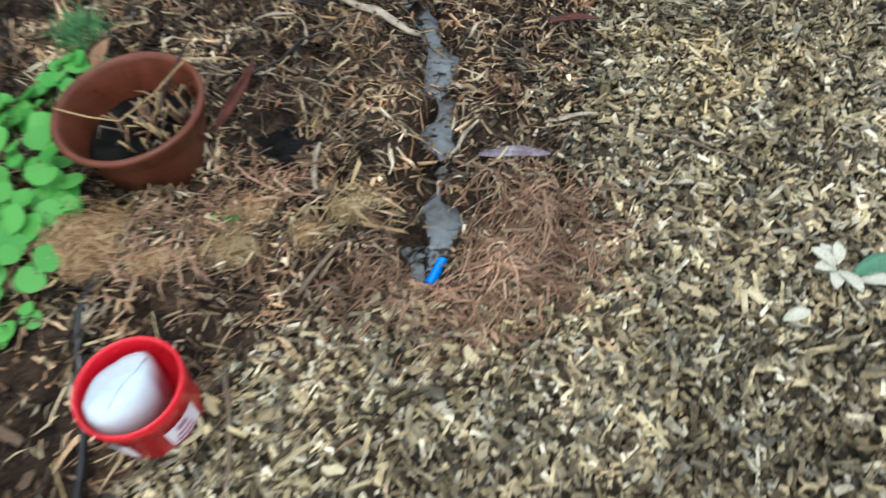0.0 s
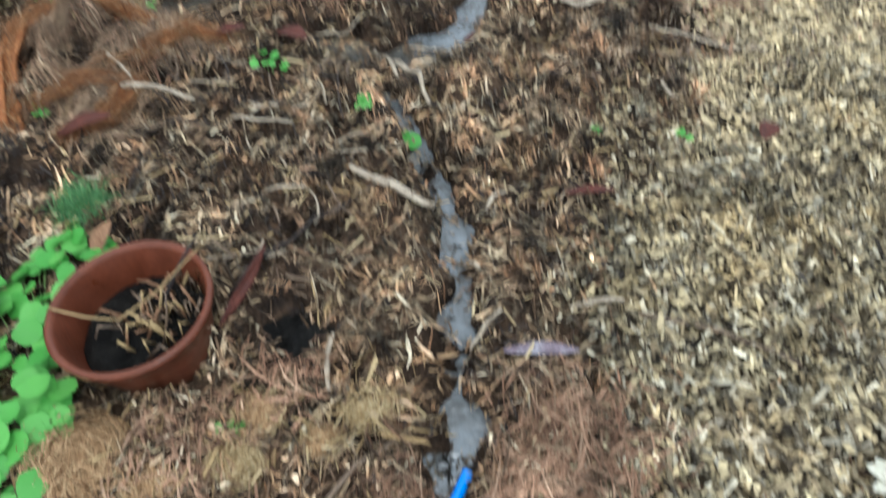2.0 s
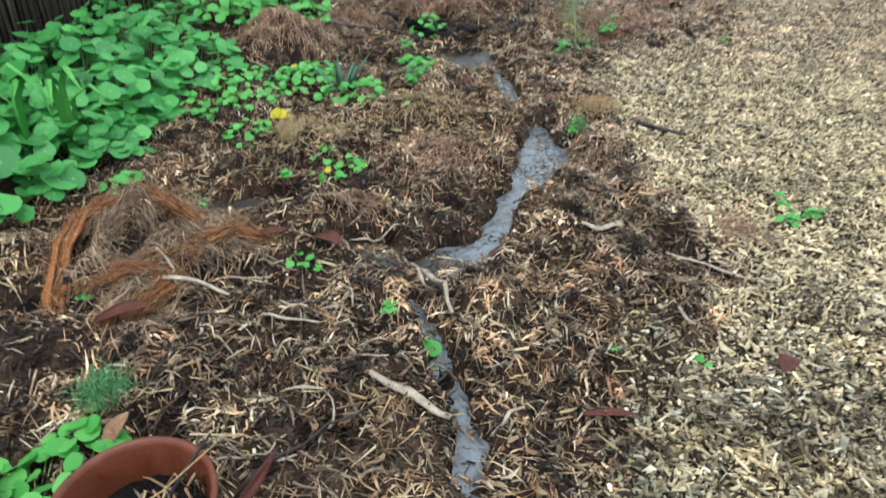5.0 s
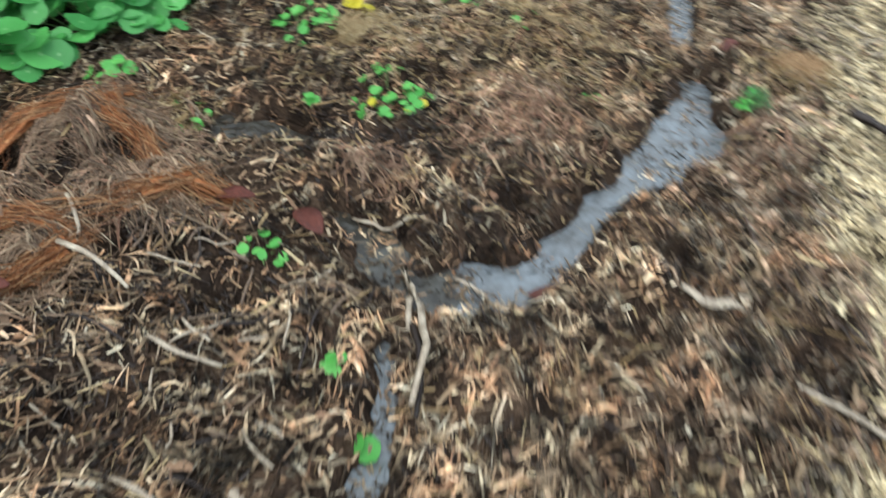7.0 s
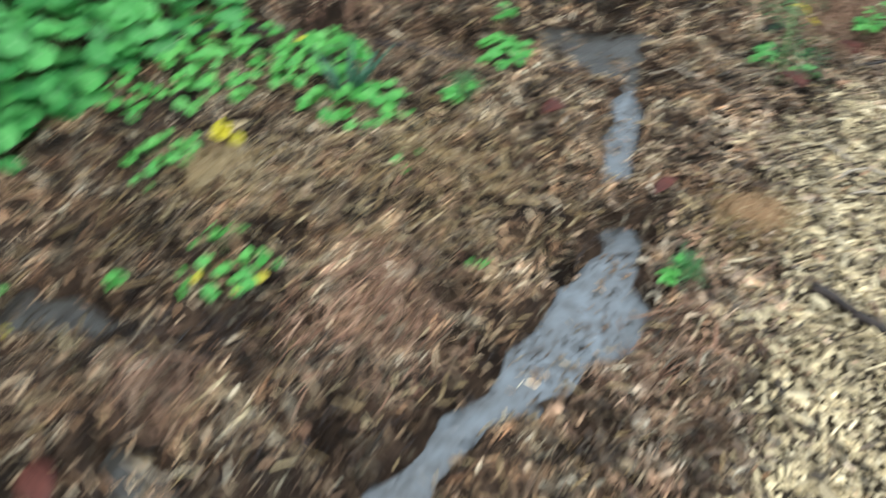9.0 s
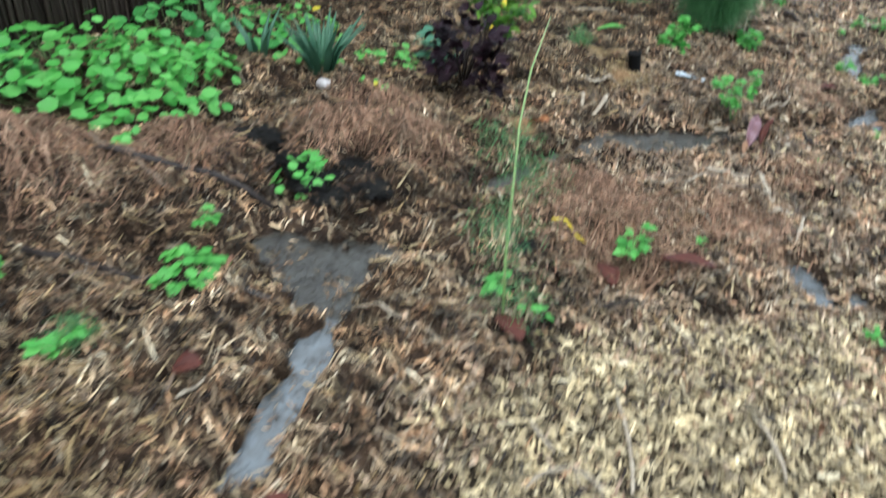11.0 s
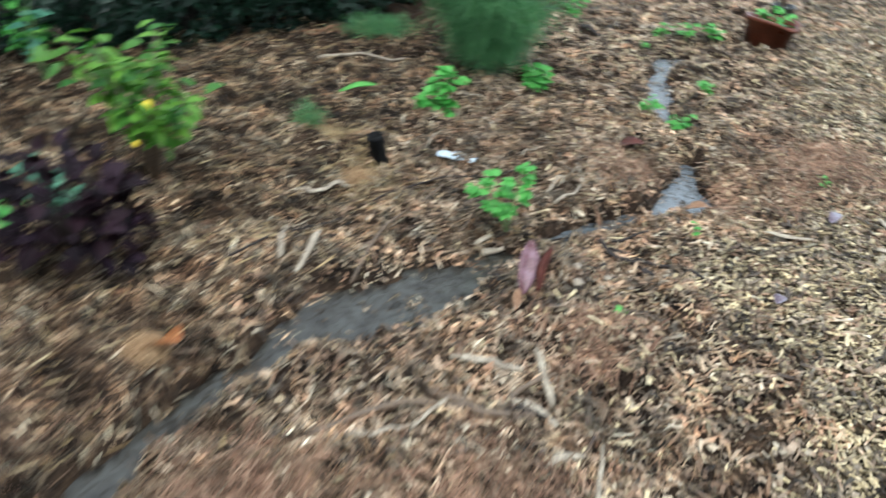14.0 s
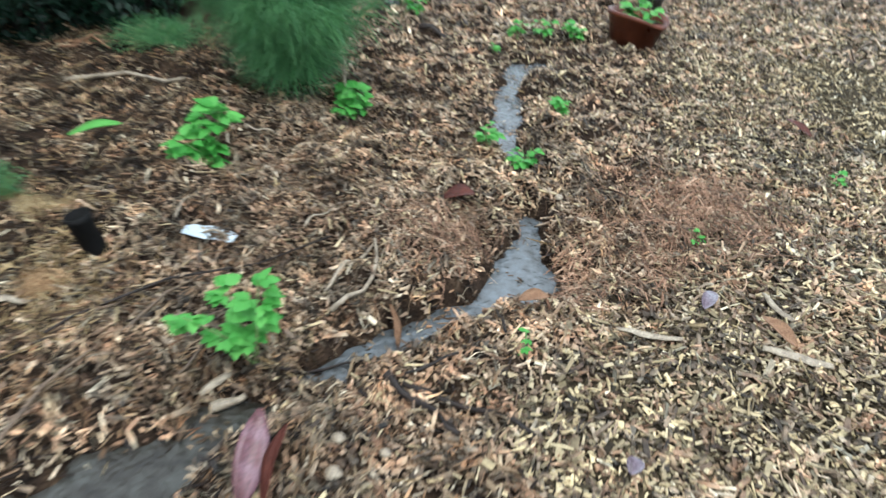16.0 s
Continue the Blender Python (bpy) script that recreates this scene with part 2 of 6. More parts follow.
M_BLUEGREEN = leaf_mat("bluegreen_leaf", (0.05, 0.16, 0.1), (0.11, 0.26, 0.16))
M_KALE = mat("dark_purple_foliage", [(0.005, 0.003, 0.005), (0.014, 0.005, 0.008), (0.022, 0.012, 0.02)], 14, 0.5, 0.4, "object", spec=0.12)
M_STALK = mat("green_stalk", [(0.13, 0.22, 0.07), (0.21, 0.31, 0.11)], 30, 0.45, 0.1)
M_FRUIT = mat("yellow_fruit", [(0.62, 0.46, 0.02), (0.7, 0.56, 0.03)], 30, 0.4, 0.2, grain=0.1)
M_STONE = mat("pale_stone", [(0.3, 0.28, 0.27), (0.42, 0.4, 0.4)], 25, 0.5, 0.5)

M_GROUND = mat("mulch_ground", [(0.009, 0.007, 0.006), (0.03, 0.02, 0.014), (0.06, 0.04, 0.026)], 14, 0.75, 1.0, grain=0.6, bump_dist=0.012, spec=0.04, patch=(4.5, 0.5, 1.5))
nt = M_GROUND.node_tree
att = nt.nodes.new("ShaderNodeAttribute")
att.attribute_name = "zone"
vor = nt.nodes.new("ShaderNodeTexVoronoi")
vor.inputs["Scale"].default_value = 70
co = nt.nodes.new("ShaderNodeTexCoord")
nt.links.new(co.outputs["Object"], vor.inputs["Vector"])
# Dark chip tones below the loose chips: shade of their gaps painted in.
gap_chipcol = ramp_node(nt, [(0.01, 0.008, 0.006), (0.03, 0.024, 0.016), (0.09, 0.07, 0.043), (0.02, 0.016, 0.012)])
nt.links.new(vor.outputs["Color"], gap_chipcol.inputs[0])
att2 = nt.nodes.new("ShaderNodeAttribute")
att2.attribute_name = "bare"
lightchip = ramp_node(nt, [(0.08, 0.062, 0.038), (0.3, 0.24, 0.135), (0.16, 0.125, 0.072), (0.4, 0.33, 0.19)])
nt.links.new(vor.outputs["Color"], lightchip.inputs[0])
mixb = nt.nodes.new("ShaderNodeMixRGB")
nt.links.new(att2.outputs["Fac"], mixb.inputs[0])
nt.links.new(gap_chipcol.outputs[0], mixb.inputs[1])
nt.links.new(lightchip.outputs[0], mixb.inputs[2])
mix = nt.nodes.new("ShaderNodeMixRGB")
src = nt.nodes["Principled BSDF"].inputs["Base Color"].links[0].from_socket
nt.links.new(att.outputs["Fac"], mix.inputs[0])
nt.links.new(src, mix.inputs[1])
nt.links.new(mixb.outputs[0], mix.inputs[2])
nt.links.new(mix.outputs[0], nt.nodes["Principled BSDF"].inputs["Base Color"])

M_WATER = bpy.data.materials.new("rain_water")
M_WATER.use_nodes = True
nt = M_WATER.node_tree
bs = nt.nodes["Principled BSDF"]
co = nt.nodes.new("ShaderNodeTexCoord")
water_tone = nt.nodes.new("ShaderNodeTexNoise")
water_tone.inputs["Scale"].default_value, water_tone.inputs["Detail"].default_value = 22, 10
nt.links.new(co.outputs["Object"], water_tone.inputs["Vector"])
# Grey-blue base: murky water plus the overcast sky's reflection painted into the colour.
rc = ramp_node(nt, [(0.055, 0.058, 0.058), (0.08, 0.087, 0.092), (0.095, 0.106, 0.115), (0.115, 0.131, 0.146)])
sm = nt.nodes.new("ShaderNodeMapRange")
sm.inputs[1].default_value, sm.inputs[2].default_value = 0.34, 0.66
nt.links.new(water_tone.outputs[0], sm.inputs[0])
nt.links.new(sm.outputs[0], rc.inputs[0])
nt.links.new(rc.outputs[0], bs.inputs["Base Color"])
bs.inputs["Roughness"].default_value = 0.06
bs.inputs["Specular IOR Level"].default_value = 0.9
rip = nt.nodes.new("ShaderNodeTexNoise")
rip.inputs["Scale"].default_value, rip.inputs["Detail"].default_value = 38, 4
ring = nt.nodes.new("ShaderNodeTexVoronoi")
ring.inputs["Scale"].default_value = 13
sn = nt.nodes.new("ShaderNodeMath")
sn.operation = "MULTIPLY"
sn.inputs[1].default_value = 26
s2 = nt.nodes.new("ShaderNodeMath")
s2.operation = "SINE"
ad = nt.nodes.new("ShaderNodeMath")
ad.operation = "MULTIPLY_ADD"
ad.inputs[1].default_value = 0.05
for nd in (rip, ring):
    nt.links.new(co.outputs["Object"], nd.inputs["Vector"])
nt.links.new(ring.outputs["Distance"], sn.inputs[0])
nt.links.new(sn.outputs[0], s2.inputs[0])
nt.links.new(s2.outputs[0], ad.inputs[0])
nt.links.new(rip.outputs[0], ad.inputs[2])
bp = nt.nodes.new("ShaderNodeBump")
bp.inputs["Strength"].default_value, bp.inputs["Distance"].default_value = 0.7, 0.012
nt.links.new(ad.outputs[0], bp.inputs["Height"])
nt.links.new(bp.outputs[0], bs.inputs["Normal"])

# Darker water: mud, plus the dark reflection of unseen trees painted into pools.
M_DARKPOOL = M_WATER.copy()
M_DARKPOOL.name = "muddy_water"
for nd in M_DARKPOOL.node_tree.nodes:
    if nd.bl_idname == "ShaderNodeValToRGB":
        for k, c in enumerate([(0.014, 0.012, 0.009), (0.026, 0.023, 0.018), (0.036, 0.034, 0.028), (0.05, 0.05, 0.044)]):
            nd.color_ramp.elements[k].color = (*c, 1)
M_DARKPOOL.node_tree.nodes["Principled BSDF"].inputs["Roughness"].default_value = 0.28
M_DARKPOOL.node_tree.nodes["Principled BSDF"].inputs["Specular IOR Level"].default_value = 0.5

# ---- the lie of the land ----
WATER = -0.02


def vnoise(x, y, size, seed):
    """Smooth value noise, 0 to 1, with cells of that size in metres."""
    x, y = np.asarray(x, float) / size, np.asarray(y, float) / size
    i, j = np.floor(x).astype(int), np.floor(y).astype(int)
    u, v = x - i, y - j
    u, v = u * u * (3 - 2 * u), v * v * (3 - 2 * v)

    def hsh(a, b):
        k = (a * 374761393 + b * 668265263 + seed * 1442695041) & 0x7FFFFFFF
        k = ((k ^ (k >> 13)) * 1274126177) & 0x7FFFFFFF
        return ((k ^ (k >> 16)) & 0xFFFF) / 65535.0
    return (hsh(i, j) * (1 - u) + hsh(i + 1, j) * u) * (1 - v) + (hsh(i, j + 1) * (1 - u) + hsh(i + 1, j + 1) * u) * v


# runs of water: centre x, y and half width
RUNS = [
    [(-0.015, 0.89, 0.045), (-0.02, 0.96, 0.055), (-0.02, 1.05, 0.045), (-0.03, 1.14, 0.004), (-0.035, 1.25, 0.035), (-0.03, 1.36, 0.033), (-0.035, 1.46, 0.006),
     (-0.03, 1.54, 0.026), (-0.04, 1.64, 0.028), (-0.09, 1.76, 0.012), (-0.15, 1.87, 0.03), (-0.22, 2.02, 0.034), (-0.27, 2.14, 0.02), (-0.32, 2.25, 0.012)],
    [(-0.64, 2.58, 0.04), (-0.54, 2.54, 0.07), (-0.44, 2.46, 0.08), (-0.34, 2.4, 0.05)],
    [(-0.29, 2.48, 0.05), (-0.1, 2.6, 0.07), (-0.03, 2.75, 0.06), (-0.01, 2.95, 0.055),
     (0.04, 3.15, 0.07), (0.12, 3.4, 0.1), (0.15, 3.62, 0.09), (0.13, 3.8, 0.06), (0.09, 3.88, 0.03)],
    [(0.0, 4.1, 0.03), (-0.02, 4.3, 0.05), (-0.08, 4.55, 0.045), (-0.15, 4.68, 0.03)],
    [(-0.16, 4.76, 0.05), (-0.24, 4.88, 0.12), (-0.36, 4.99, 0.19), (-0.52, 5.04, 0.12)],
    [(-1.18, 2.75, 0.06), (-1.06, 2.8, 0.08), (-0.95, 2.83, 0.03)],
    [(-0.07, 5.72, 0.05), (-0.03, 5.95, 0.065), (0.02, 6.2, 0.065), (0.08, 6.42, 0.055), (0.2, 6.7, 0.07), (0.32, 6.88, 0.15), (0.46, 7.0, 0.16), (0.58, 7.1, 0.12), (0.72, 7.28, 0.07), (0.83, 7.4, 0.06)],
    [(1.0, 7.58, 0.045), (1.15, 7.73, 0.065), (1.32, 7.88, 0.055), (1.47, 8.01, 0.055), (1.57, 8.14, 0.1), (1.61, 8.26, 0.095), (1.63, 8.4, 0.055), (1.69, 8.6, 0.035)],
    [(1.61, 9.12, 0.04), (1.54, 9.32, 0.06), (1.56, 9.76, 0.06), (1.57, 10.25, 0.06), (1.66, 10.46, 0.075), (1.78, 10.55, 0.045)],
    [(1.26, 6.05, 0.055), (1.33, 5.95, 0.06), (1.38, 5.87, 0.03)],
    [(1.48, 6.0, 0.025), (1.56, 5.88, 0.035)],
]


def run_shape(x, y):
    """1 in the middle of a run of water, a half at its edge, 0 far from it."""
    out = np.zeros_like(x)
    for run in RUNS:
        for (x0, y0, w0), (x1, y1, w1) in zip(run, run[1:]):
            dx, dy = x1 - x0, y1 - y0
            t = np.clip(((x - x0) * dx + (y - y0) * dy) / (dx * dx + dy * dy), 0, 1)
            d = np.hypot(x - x0 - t * dx, y - y0 - t * dy)
            out = np.maximum(out, 1 / (1 + (d / (w0 + t * (w1 - w0))) ** 3))
    return out


# mounds: x, y, radius, height
MOUNDS = [(-1.28, 2.28, 0.36, 0.17), (-1.62, 4.75, 0.42, 0.24), (-1.2, 5.2, 0.38, 0.15), (-0.75, 5.78, 0.34, 0.17), (-0.5, 5.98, 0.26, 0.09), (0.42, 5.92, 0.34, 0.1), (-0.3, 3.15, 0.4, 0.08),
          (0.35, 2.25, 0.32, 0.07), (-1.6, 6.1, 0.4, 0.08), (0.75, 6.3, 0.3, 0.05), (-0.2, 6.4, 0.25, 0.07), (0.6, 2.85, 0.34, 0.07), (0.55, 3.35, 0.25, 0.05), (-0.6, 3.75, 0.4, 0.07), (-0.15, 3.95, 0.22, 0.05), (0.45, 4.1, 0.25, 0.05),
          (-0.5, 1.55, 0.3, 0.03), (-1.0, 3.3, 0.3, 0.05), (0.25, 7.75, 0.3, 0.05), (1.1, 8.25, 0.35, 0.05), (-0.95, 6.35, 0.35, 0.07)]
# holes: dark gaps in the mulch
HOLES = [(-1.5, 2.2, 0.14, 0.1), (-1.2, 2.36, 0.12, 0.09), (-1.29, 2.22, 0.12, 0.1), (-1.02, 2.1, 0.08, 0.06), (-0.18, 3.3, 0.09, 0.06), (0.62, 2.6, 0.08, 0.05), (0.78, 3.15, 0.09, 0.05), (-0.2, 4.05, 0.06, 0.05), (-1.42, 4.45, 0.12, 0.08), (0.1, 1.85, 0.08, 0.05), (-0.44, 1.26, 0.09, 0.07), (-1.55, 1.98, 0.14, 0.1), (-0.62, 5.62, 0.13, 0.09), (-0.36, 4.22, 0.06, 0.06), (-0.98, 5.55, 0.12, 0.08), (0.98, 5.45, 0.1, 0.02), (-0.75, 2.95, 0.1, 0.05), (0.0, 3.0, 0.05, 0.03)]
XB_Y = [-1, 0.65, 0.8, 1.0, 1.5, 1.8, 2.24, 2.5, 2.95, 3.5, 4.0, 4.9, 5.3, 5.6, 6.2, 7.0, 7.5, 8.0, 9.0, 12.0]
XB_X = [-0.5, -0.45, -0.1, 0.36, 0.28, 0.38, 0.58, 0.82, 0.76, 0.52, 0.45, 0.6, 0.8, 1.4, 1.85, 1.75, 1.5, 1.95, 2.4, 2.8]


def zone(x, y):
    """1 on the path of pale chips, 0 on the brown mulch."""
    e = x - np.interp(y, XB_Y, XB_X) + (vnoise(x, y, 0.35, 5) - 0.5) * 0.35 + (vnoise(x, y, 0.1, 6) - 0.5) * 0.2
    return np.clip(0.5 + e / 0.22, 0, 1)


def height(x, y):
    x, y = np.asarray(x, float), np.asarray(y, float)
    z = zone(x, y)
    lump = np.abs(vnoise(x, y, 0.17, 41) + 0.35 * vnoise(x, y, 0.06, 42) - 0.67) * 2
    h = 0.04 + (lump - 0.35) * 0.055 * (1 - z) + (vnoise(x, y, 0.9, 1) - 0.5) * 0.03
    h = h + (vnoise(x, y, 0.22, 2) - 0.5) * (0.09 - 0.065 * z) + (vnoise(x, y, 0.07, 3) - 0.5) * (0.04 - 0.022 * z)
    for mx, my, r, k in MOUNDS:
        h = h + k * np.exp(-((x - mx) ** 2 + (y - my) ** 2) / (0.5 * r * r))
    h = np.maximum(h, 0.005)
    for mx, my, r, k in HOLES:
        h = h - k * np.exp(-((x - mx) ** 2 + (y - my) ** 2) / (0.5 * r * r)) * (0.6 + 0.8 * vnoise(x, y, 0.06, 9))
    s = run_shape(x + (vnoise(x, y, 0.09, 31) - 0.5) * 0.06 + (vnoise(x, y, 0.032, 33) - 0.5) * 0.022, y + (vnoise(x, y, 0.09, 32) - 0.5) * 0.06 + (vnoise(x, y, 0.032, 34) - 0.5) * 0.022)
    h = np.where(s > 0.1, np.minimum(h, h * (1 - s) + 0.04 * s), h)
    isle = np.clip(vnoise(x, y, 0.05, 71) - 0.66, 0, 1) * np.where(y < 1.0, 0.0, np.where((y < 2.65) & (x < 0.1), np.where(y < 2.4, 0.5, 0.2), 0.13))
    return h + isle * s - 0.12 * s * (s > 0.03) - 0.02 * np.clip((s - 0.1) * 3, 0, 1) * vnoise(x, y, 0.05, 4)


def hz(x, y):
    return float(height(np.array([x]), np.array([y]))[0])


def mesh_np(name, verts, quads, material, smooth=False):
    """A mesh from arrays of corners and four-cornered faces."""
    me = bpy.data.meshes.new(name)
    me.vertices.add(len(verts))
    me.vertices.foreach_set("co", np.ascontiguousarray(verts, np.float32).ravel())
    k = quads.shape[1]
    me.loops.add(quads.size)
    me.loops.foreach_set("vertex_index", np.ascontiguousarray(quads, np.int32).ravel())
    me.polygons.add(len(quads))
    me.polygons.foreach_set("loop_start", np.arange(0, quads.size, k, dtype=np.int32))
    me.polygons.foreach_set("use_smooth", np.full(len(quads), smooth))
    me.update(calc_edges=True)
    me.materials.append(material)
    return me


def spread(lo, hi, step, far):
    mid = np.arange(lo, hi, step)
    out = step * np.cumsum(1.35 ** np.arange(1, 40))
    out = out[out < far]
    return np.concatenate([(lo - out)[::-1], mid, hi + out - step])


gx, gy = spread(-2.6, 3.4, 0.03, 400), spread(-0.2, 11.6, 0.03, 400)
GX, GY = np.meshgrid(gx, gy)
GZ = height(GX.ravel(), GY.ravel())
nx, ny = len(gx), len(gy)
ii = (np.arange(ny - 1)[:, None] * nx + np.arange(nx - 1)[None, :]).ravel()
gme = mesh_np("ground", np.stack([GX.ravel(), GY.ravel(), GZ], 1), np.stack([ii, ii + 1, ii + nx + 1, ii + nx], 1), M_GROUND, True)
at = gme.attributes.new("zone", "FLOAT", "POINT")
at.data.foreach_set("value", np.ascontiguousarray(zone(GX.ravel(), GY.ravel()), np.float32))
bare = np.clip((GX.ravel() - 1.25 - 0.36 * GY.ravel()) / 0.35 + vnoise(GX.ravel(), GY.ravel(), 0.2, 77) - 0.5, 0, 1)
bare = np.maximum(bare, np.clip((0.1 - GY.ravel()) / 0.3 + vnoise(GX.ravel(), GY.ravel(), 0.2, 78) - 0.5, 0, 1))
at = gme.attributes.new("bare", "FLOAT", "POINT")
at.data.foreach_set("value", np.ascontiguousarray(bare, np.float32))
ground = tagged(new("ground", gme), "wet garden soil under mulch with a shallow rain channel", "ground", kind="structure")

WET = set()
for run in RUNS:
    xs = np.array([p[0] for p in run])
    ys = np.array([p[1] for p in run])
    ws = np.array([p[2] for p in run])
    m = 2.2 * ws.max() + 0.05
    ax, ay = 0.03 * np.arange(math.floor((xs.min() - m) / 0.03), math.ceil((xs.max() + m) / 0.03)), 0.03 * np.arange(math.floor((ys.min() - m) / 0.03), math.ceil((ys.max() + m) / 0.03))
    bm = bmesh.new()
    seen = {}
    X, Y = np.meshgrid(ax, ay)
    near = np.full(X.shape, 9.0)
    for k in range(len(run) - 1):
        (x0, y0, w0), (x1, y1, w1) = run[k], run[k + 1]
        t = np.clip(((X - x0) * (x1 - x0) + (Y - y0) * (y1 - y0)) / ((x1 - x0) ** 2 + (y1 - y0) ** 2), 0, 1)
        near = np.minimum(near, np.hypot(X - x0 - t * (x1 - x0), Y - y0 - t * (y1 - y0)) / (w0 + t * (w1 - w0) + 0.01))
    for a in range(len(ay) - 1):
        for b in range(len(ax) - 1):
            cell = (round(ax[b] / 0.03), round(ay[a] / 0.03))
            if near[a, b] < 2.1 and cell not in WET:
                WET.add(cell)
                q = []
                for c, d in ((a, b), (a, b + 1), (a + 1, b + 1), (a + 1, b)):
                    if (c, d) not in seen:
                        seen[c, d] = bm.verts.new((ax[d], ay[c], WATER))
                    q.append(seen[c, d])
                bm.faces.new(q)
    me = bpy.data.meshes.new("puddle_water")
    bm.to_mesh(me)
    bm.free()
    me.materials.append(M_DARKPOOL if run[0][:2] in ((-0.16, 4.76), (-1.18, 2.75), (-0.07, 5.72), (-0.64, 2.58)) else M_WATER)
    tagged(new("puddle_water", me), "grey rain water standing in the mulch channel", "puddle", "puddles", "structure")

# ---- builders ----


def part(name, bm, material, parent=None, label="", smooth=True):
    me = bpy.data.meshes.new(name)
    bm.to_mesh(me)
    bm.free()
    me.materials.append(material)
    me.polygons.foreach_set("use_smooth", [smooth] * len(me.polygons))
    ob = new(name, me)
    if parent:
        ob.parent = parent
    if label:
        ob["label"] = label
    return ob


def shared(name, me, parent, m):
    ob = new(name, me)
    ob.parent = parent
    ob.matrix_basis = m
    return ob


def empty(name, m, label, category, group=""):
    e = new(name)
    e.matrix_world = m
    e.empty_display_size = 0.05
    return tagged(e, label, category, group)


def tube(bm, pts, radii, sides=6, closed=True):
    """A round bar along points, tapering by its radii."""
    rings = []
    pts = [Vector(p) for p in pts]
    for k, p in enumerate(pts):
        d = (pts[min(k + 1, len(pts) - 1)] - pts[max(k - 1, 0)]).normalized()
        a = d.orthogonal().normalized()
        if k and abs(a.dot(prev)) < 0.98:
            a = (prev - d * prev.dot(d)).normalized()
        prev = a
        b = d.cross(a)
        r = radii[k] if hasattr(radii, "__len__") else radii
        rings.append([bm.verts.new(p + (a * math.cos(q) + b * math.sin(q)) * r) for q in np.linspace(0, 2 * math.pi, sides, endpoint=False)])
    for r0, r1 in zip(rings, rings[1:]):
        for k in range(sides):
            bm.faces.new((r0[k], r0[(k + 1) % sides], r1[(k + 1) % sides], r1[k]))
    if closed:
        bm.faces.new(rings[0][::-1])
        bm.faces.new(rings[-1])
    return bm


def lathe(bm, profile, sides=40, wob=0.0):
    """A turned shape from radius and height pairs."""
    rings = []
    for r, z in profile:
        rings.append([bm.verts.new((r * (1 + wob * math.sin(3 * q + 1)) * math.cos(q), r * math.sin(q), z)) for q in np.linspace(0, 2 * math.pi, sides, endpoint=False)])
    for r0, r1 in zip(rings, rings[1:]):
        for k in range(sides):
            bm.faces.new((r0[k], r0[(k + 1) % sides], r1[(k + 1) % sides], r1[k]))
    return rings


def ribbon(bm, pts, widths, thick=0.003, curl=0.3):
    """A thin slab along points, arched across its width."""
    rows = []
    pts = [Vector(p) for p in pts]
    for k, p in enumerate(pts):
        d = (pts[min(k + 1, len(pts) - 1)] - pts[max(k - 1, 0)]).normalized()
        a = d.cross(Vector((0, 0, 1)))
        a = a.normalized() if a.length > 1e-4 else Vector((1, 0, 0))
        up = a.cross(d)
        w = widths[k] / 2
        top = [p - a * w - up * w * curl, p + up * w * curl * 0.3, p + a * w - up * w * curl]
        rows.append([bm.verts.new(v) for v in top] + [bm.verts.new(v - up * thick) for v in top[::-1]])
    for r0, r1 in zip(rows, rows[1:]):
        for k in range(6):
            bm.faces.new((r0[k], r0[(k + 1) % 6], r1[(k + 1) % 6], r1[k]))
    bm.faces.new(rows[0][::-1])
    bm.faces.new(rows[-1])
    bmesh.ops.recalc_face_normals(bm, faces=bm.faces)
    return bm


def round_leaf():
    """A nasturtium leaf of radius 1: a wavy round blade, dished towards the stalk."""
    bm = bmesh.new()
    mid = bm.verts.new((0, 0, 0))
    ins, out = [], []
    for k in range(14):
        q = 2 * math.pi * k / 14
        w = 1 + 0.05 * math.sin(5 * q) + 0.03 * math.sin(3 * q + 1)
        ins.append(bm.verts.new((0.5 * w * math.cos(q), 0.5 * w * math.sin(q), 0.05)))
        out.append(bm.verts.new((w * math.cos(q), w * math.sin(q), 0.1 + 0.06 * math.sin(2 * q + 0.5) + 0.04 * math.sin(5 * q))))
    for k in range(14):
        j = (k + 1) % 14
        bm.faces.new((mid, ins[k], ins[j]))
        bm.faces.new((ins[k], out[k], out[j], ins[j]))
    return bm


def pointed_leaf(teeth=0.0, fold=0.18, wide=0.33):
    """A leaf of length 1 along x, folded along its midrib, with toothed edges."""
    bm = bmesh.new()
    rows = []
    for k in range(9):
        t = k / 8
        w = wide * math.sin(math.pi * min(1, t ** 0.8 * 0.98 + 0.02)) ** 0.8 * (1 + (teeth if k % 2 else -teeth))
        z = -0.25 * t * t
        rows.append([bm.verts.new((t, -w, z + fold * w)), bm.verts.new((t, 0, z)), bm.verts.new((t, w, z + fold * w))])
    for r0, r1 in zip(rows, rows[1:]):
        bm.faces.new((r0[0], r0[1], r1[1], r1[0]))
        bm.faces.new((r0[1], r0[2], r1[2], r1[1]))
    return bm


def as_mesh(name, bm, material):
    me = bpy.data.meshes.new(name)
    bm.to_mesh(me)
    bm.free()
    me.materials.append(material)
    me.polygons.foreach_set("use_smooth", [True] * len(me.polygons))
    return me


NAST = as_mesh("leaf", round_leaf(), M_NAST)
SEEDR = as_mesh("leaf", round_leaf(), M_SEED)
YELLR = as_mesh("leaf", round_leaf(), M_YELL)
SEEDP = as_mesh("leaf", pointed_leaf(0.16, 0.2, 0.36), M_SEED)
CITR = as_mesh("leaf", pointed_leaf(0.03, 0.3, 0.24), M_CITRUS)
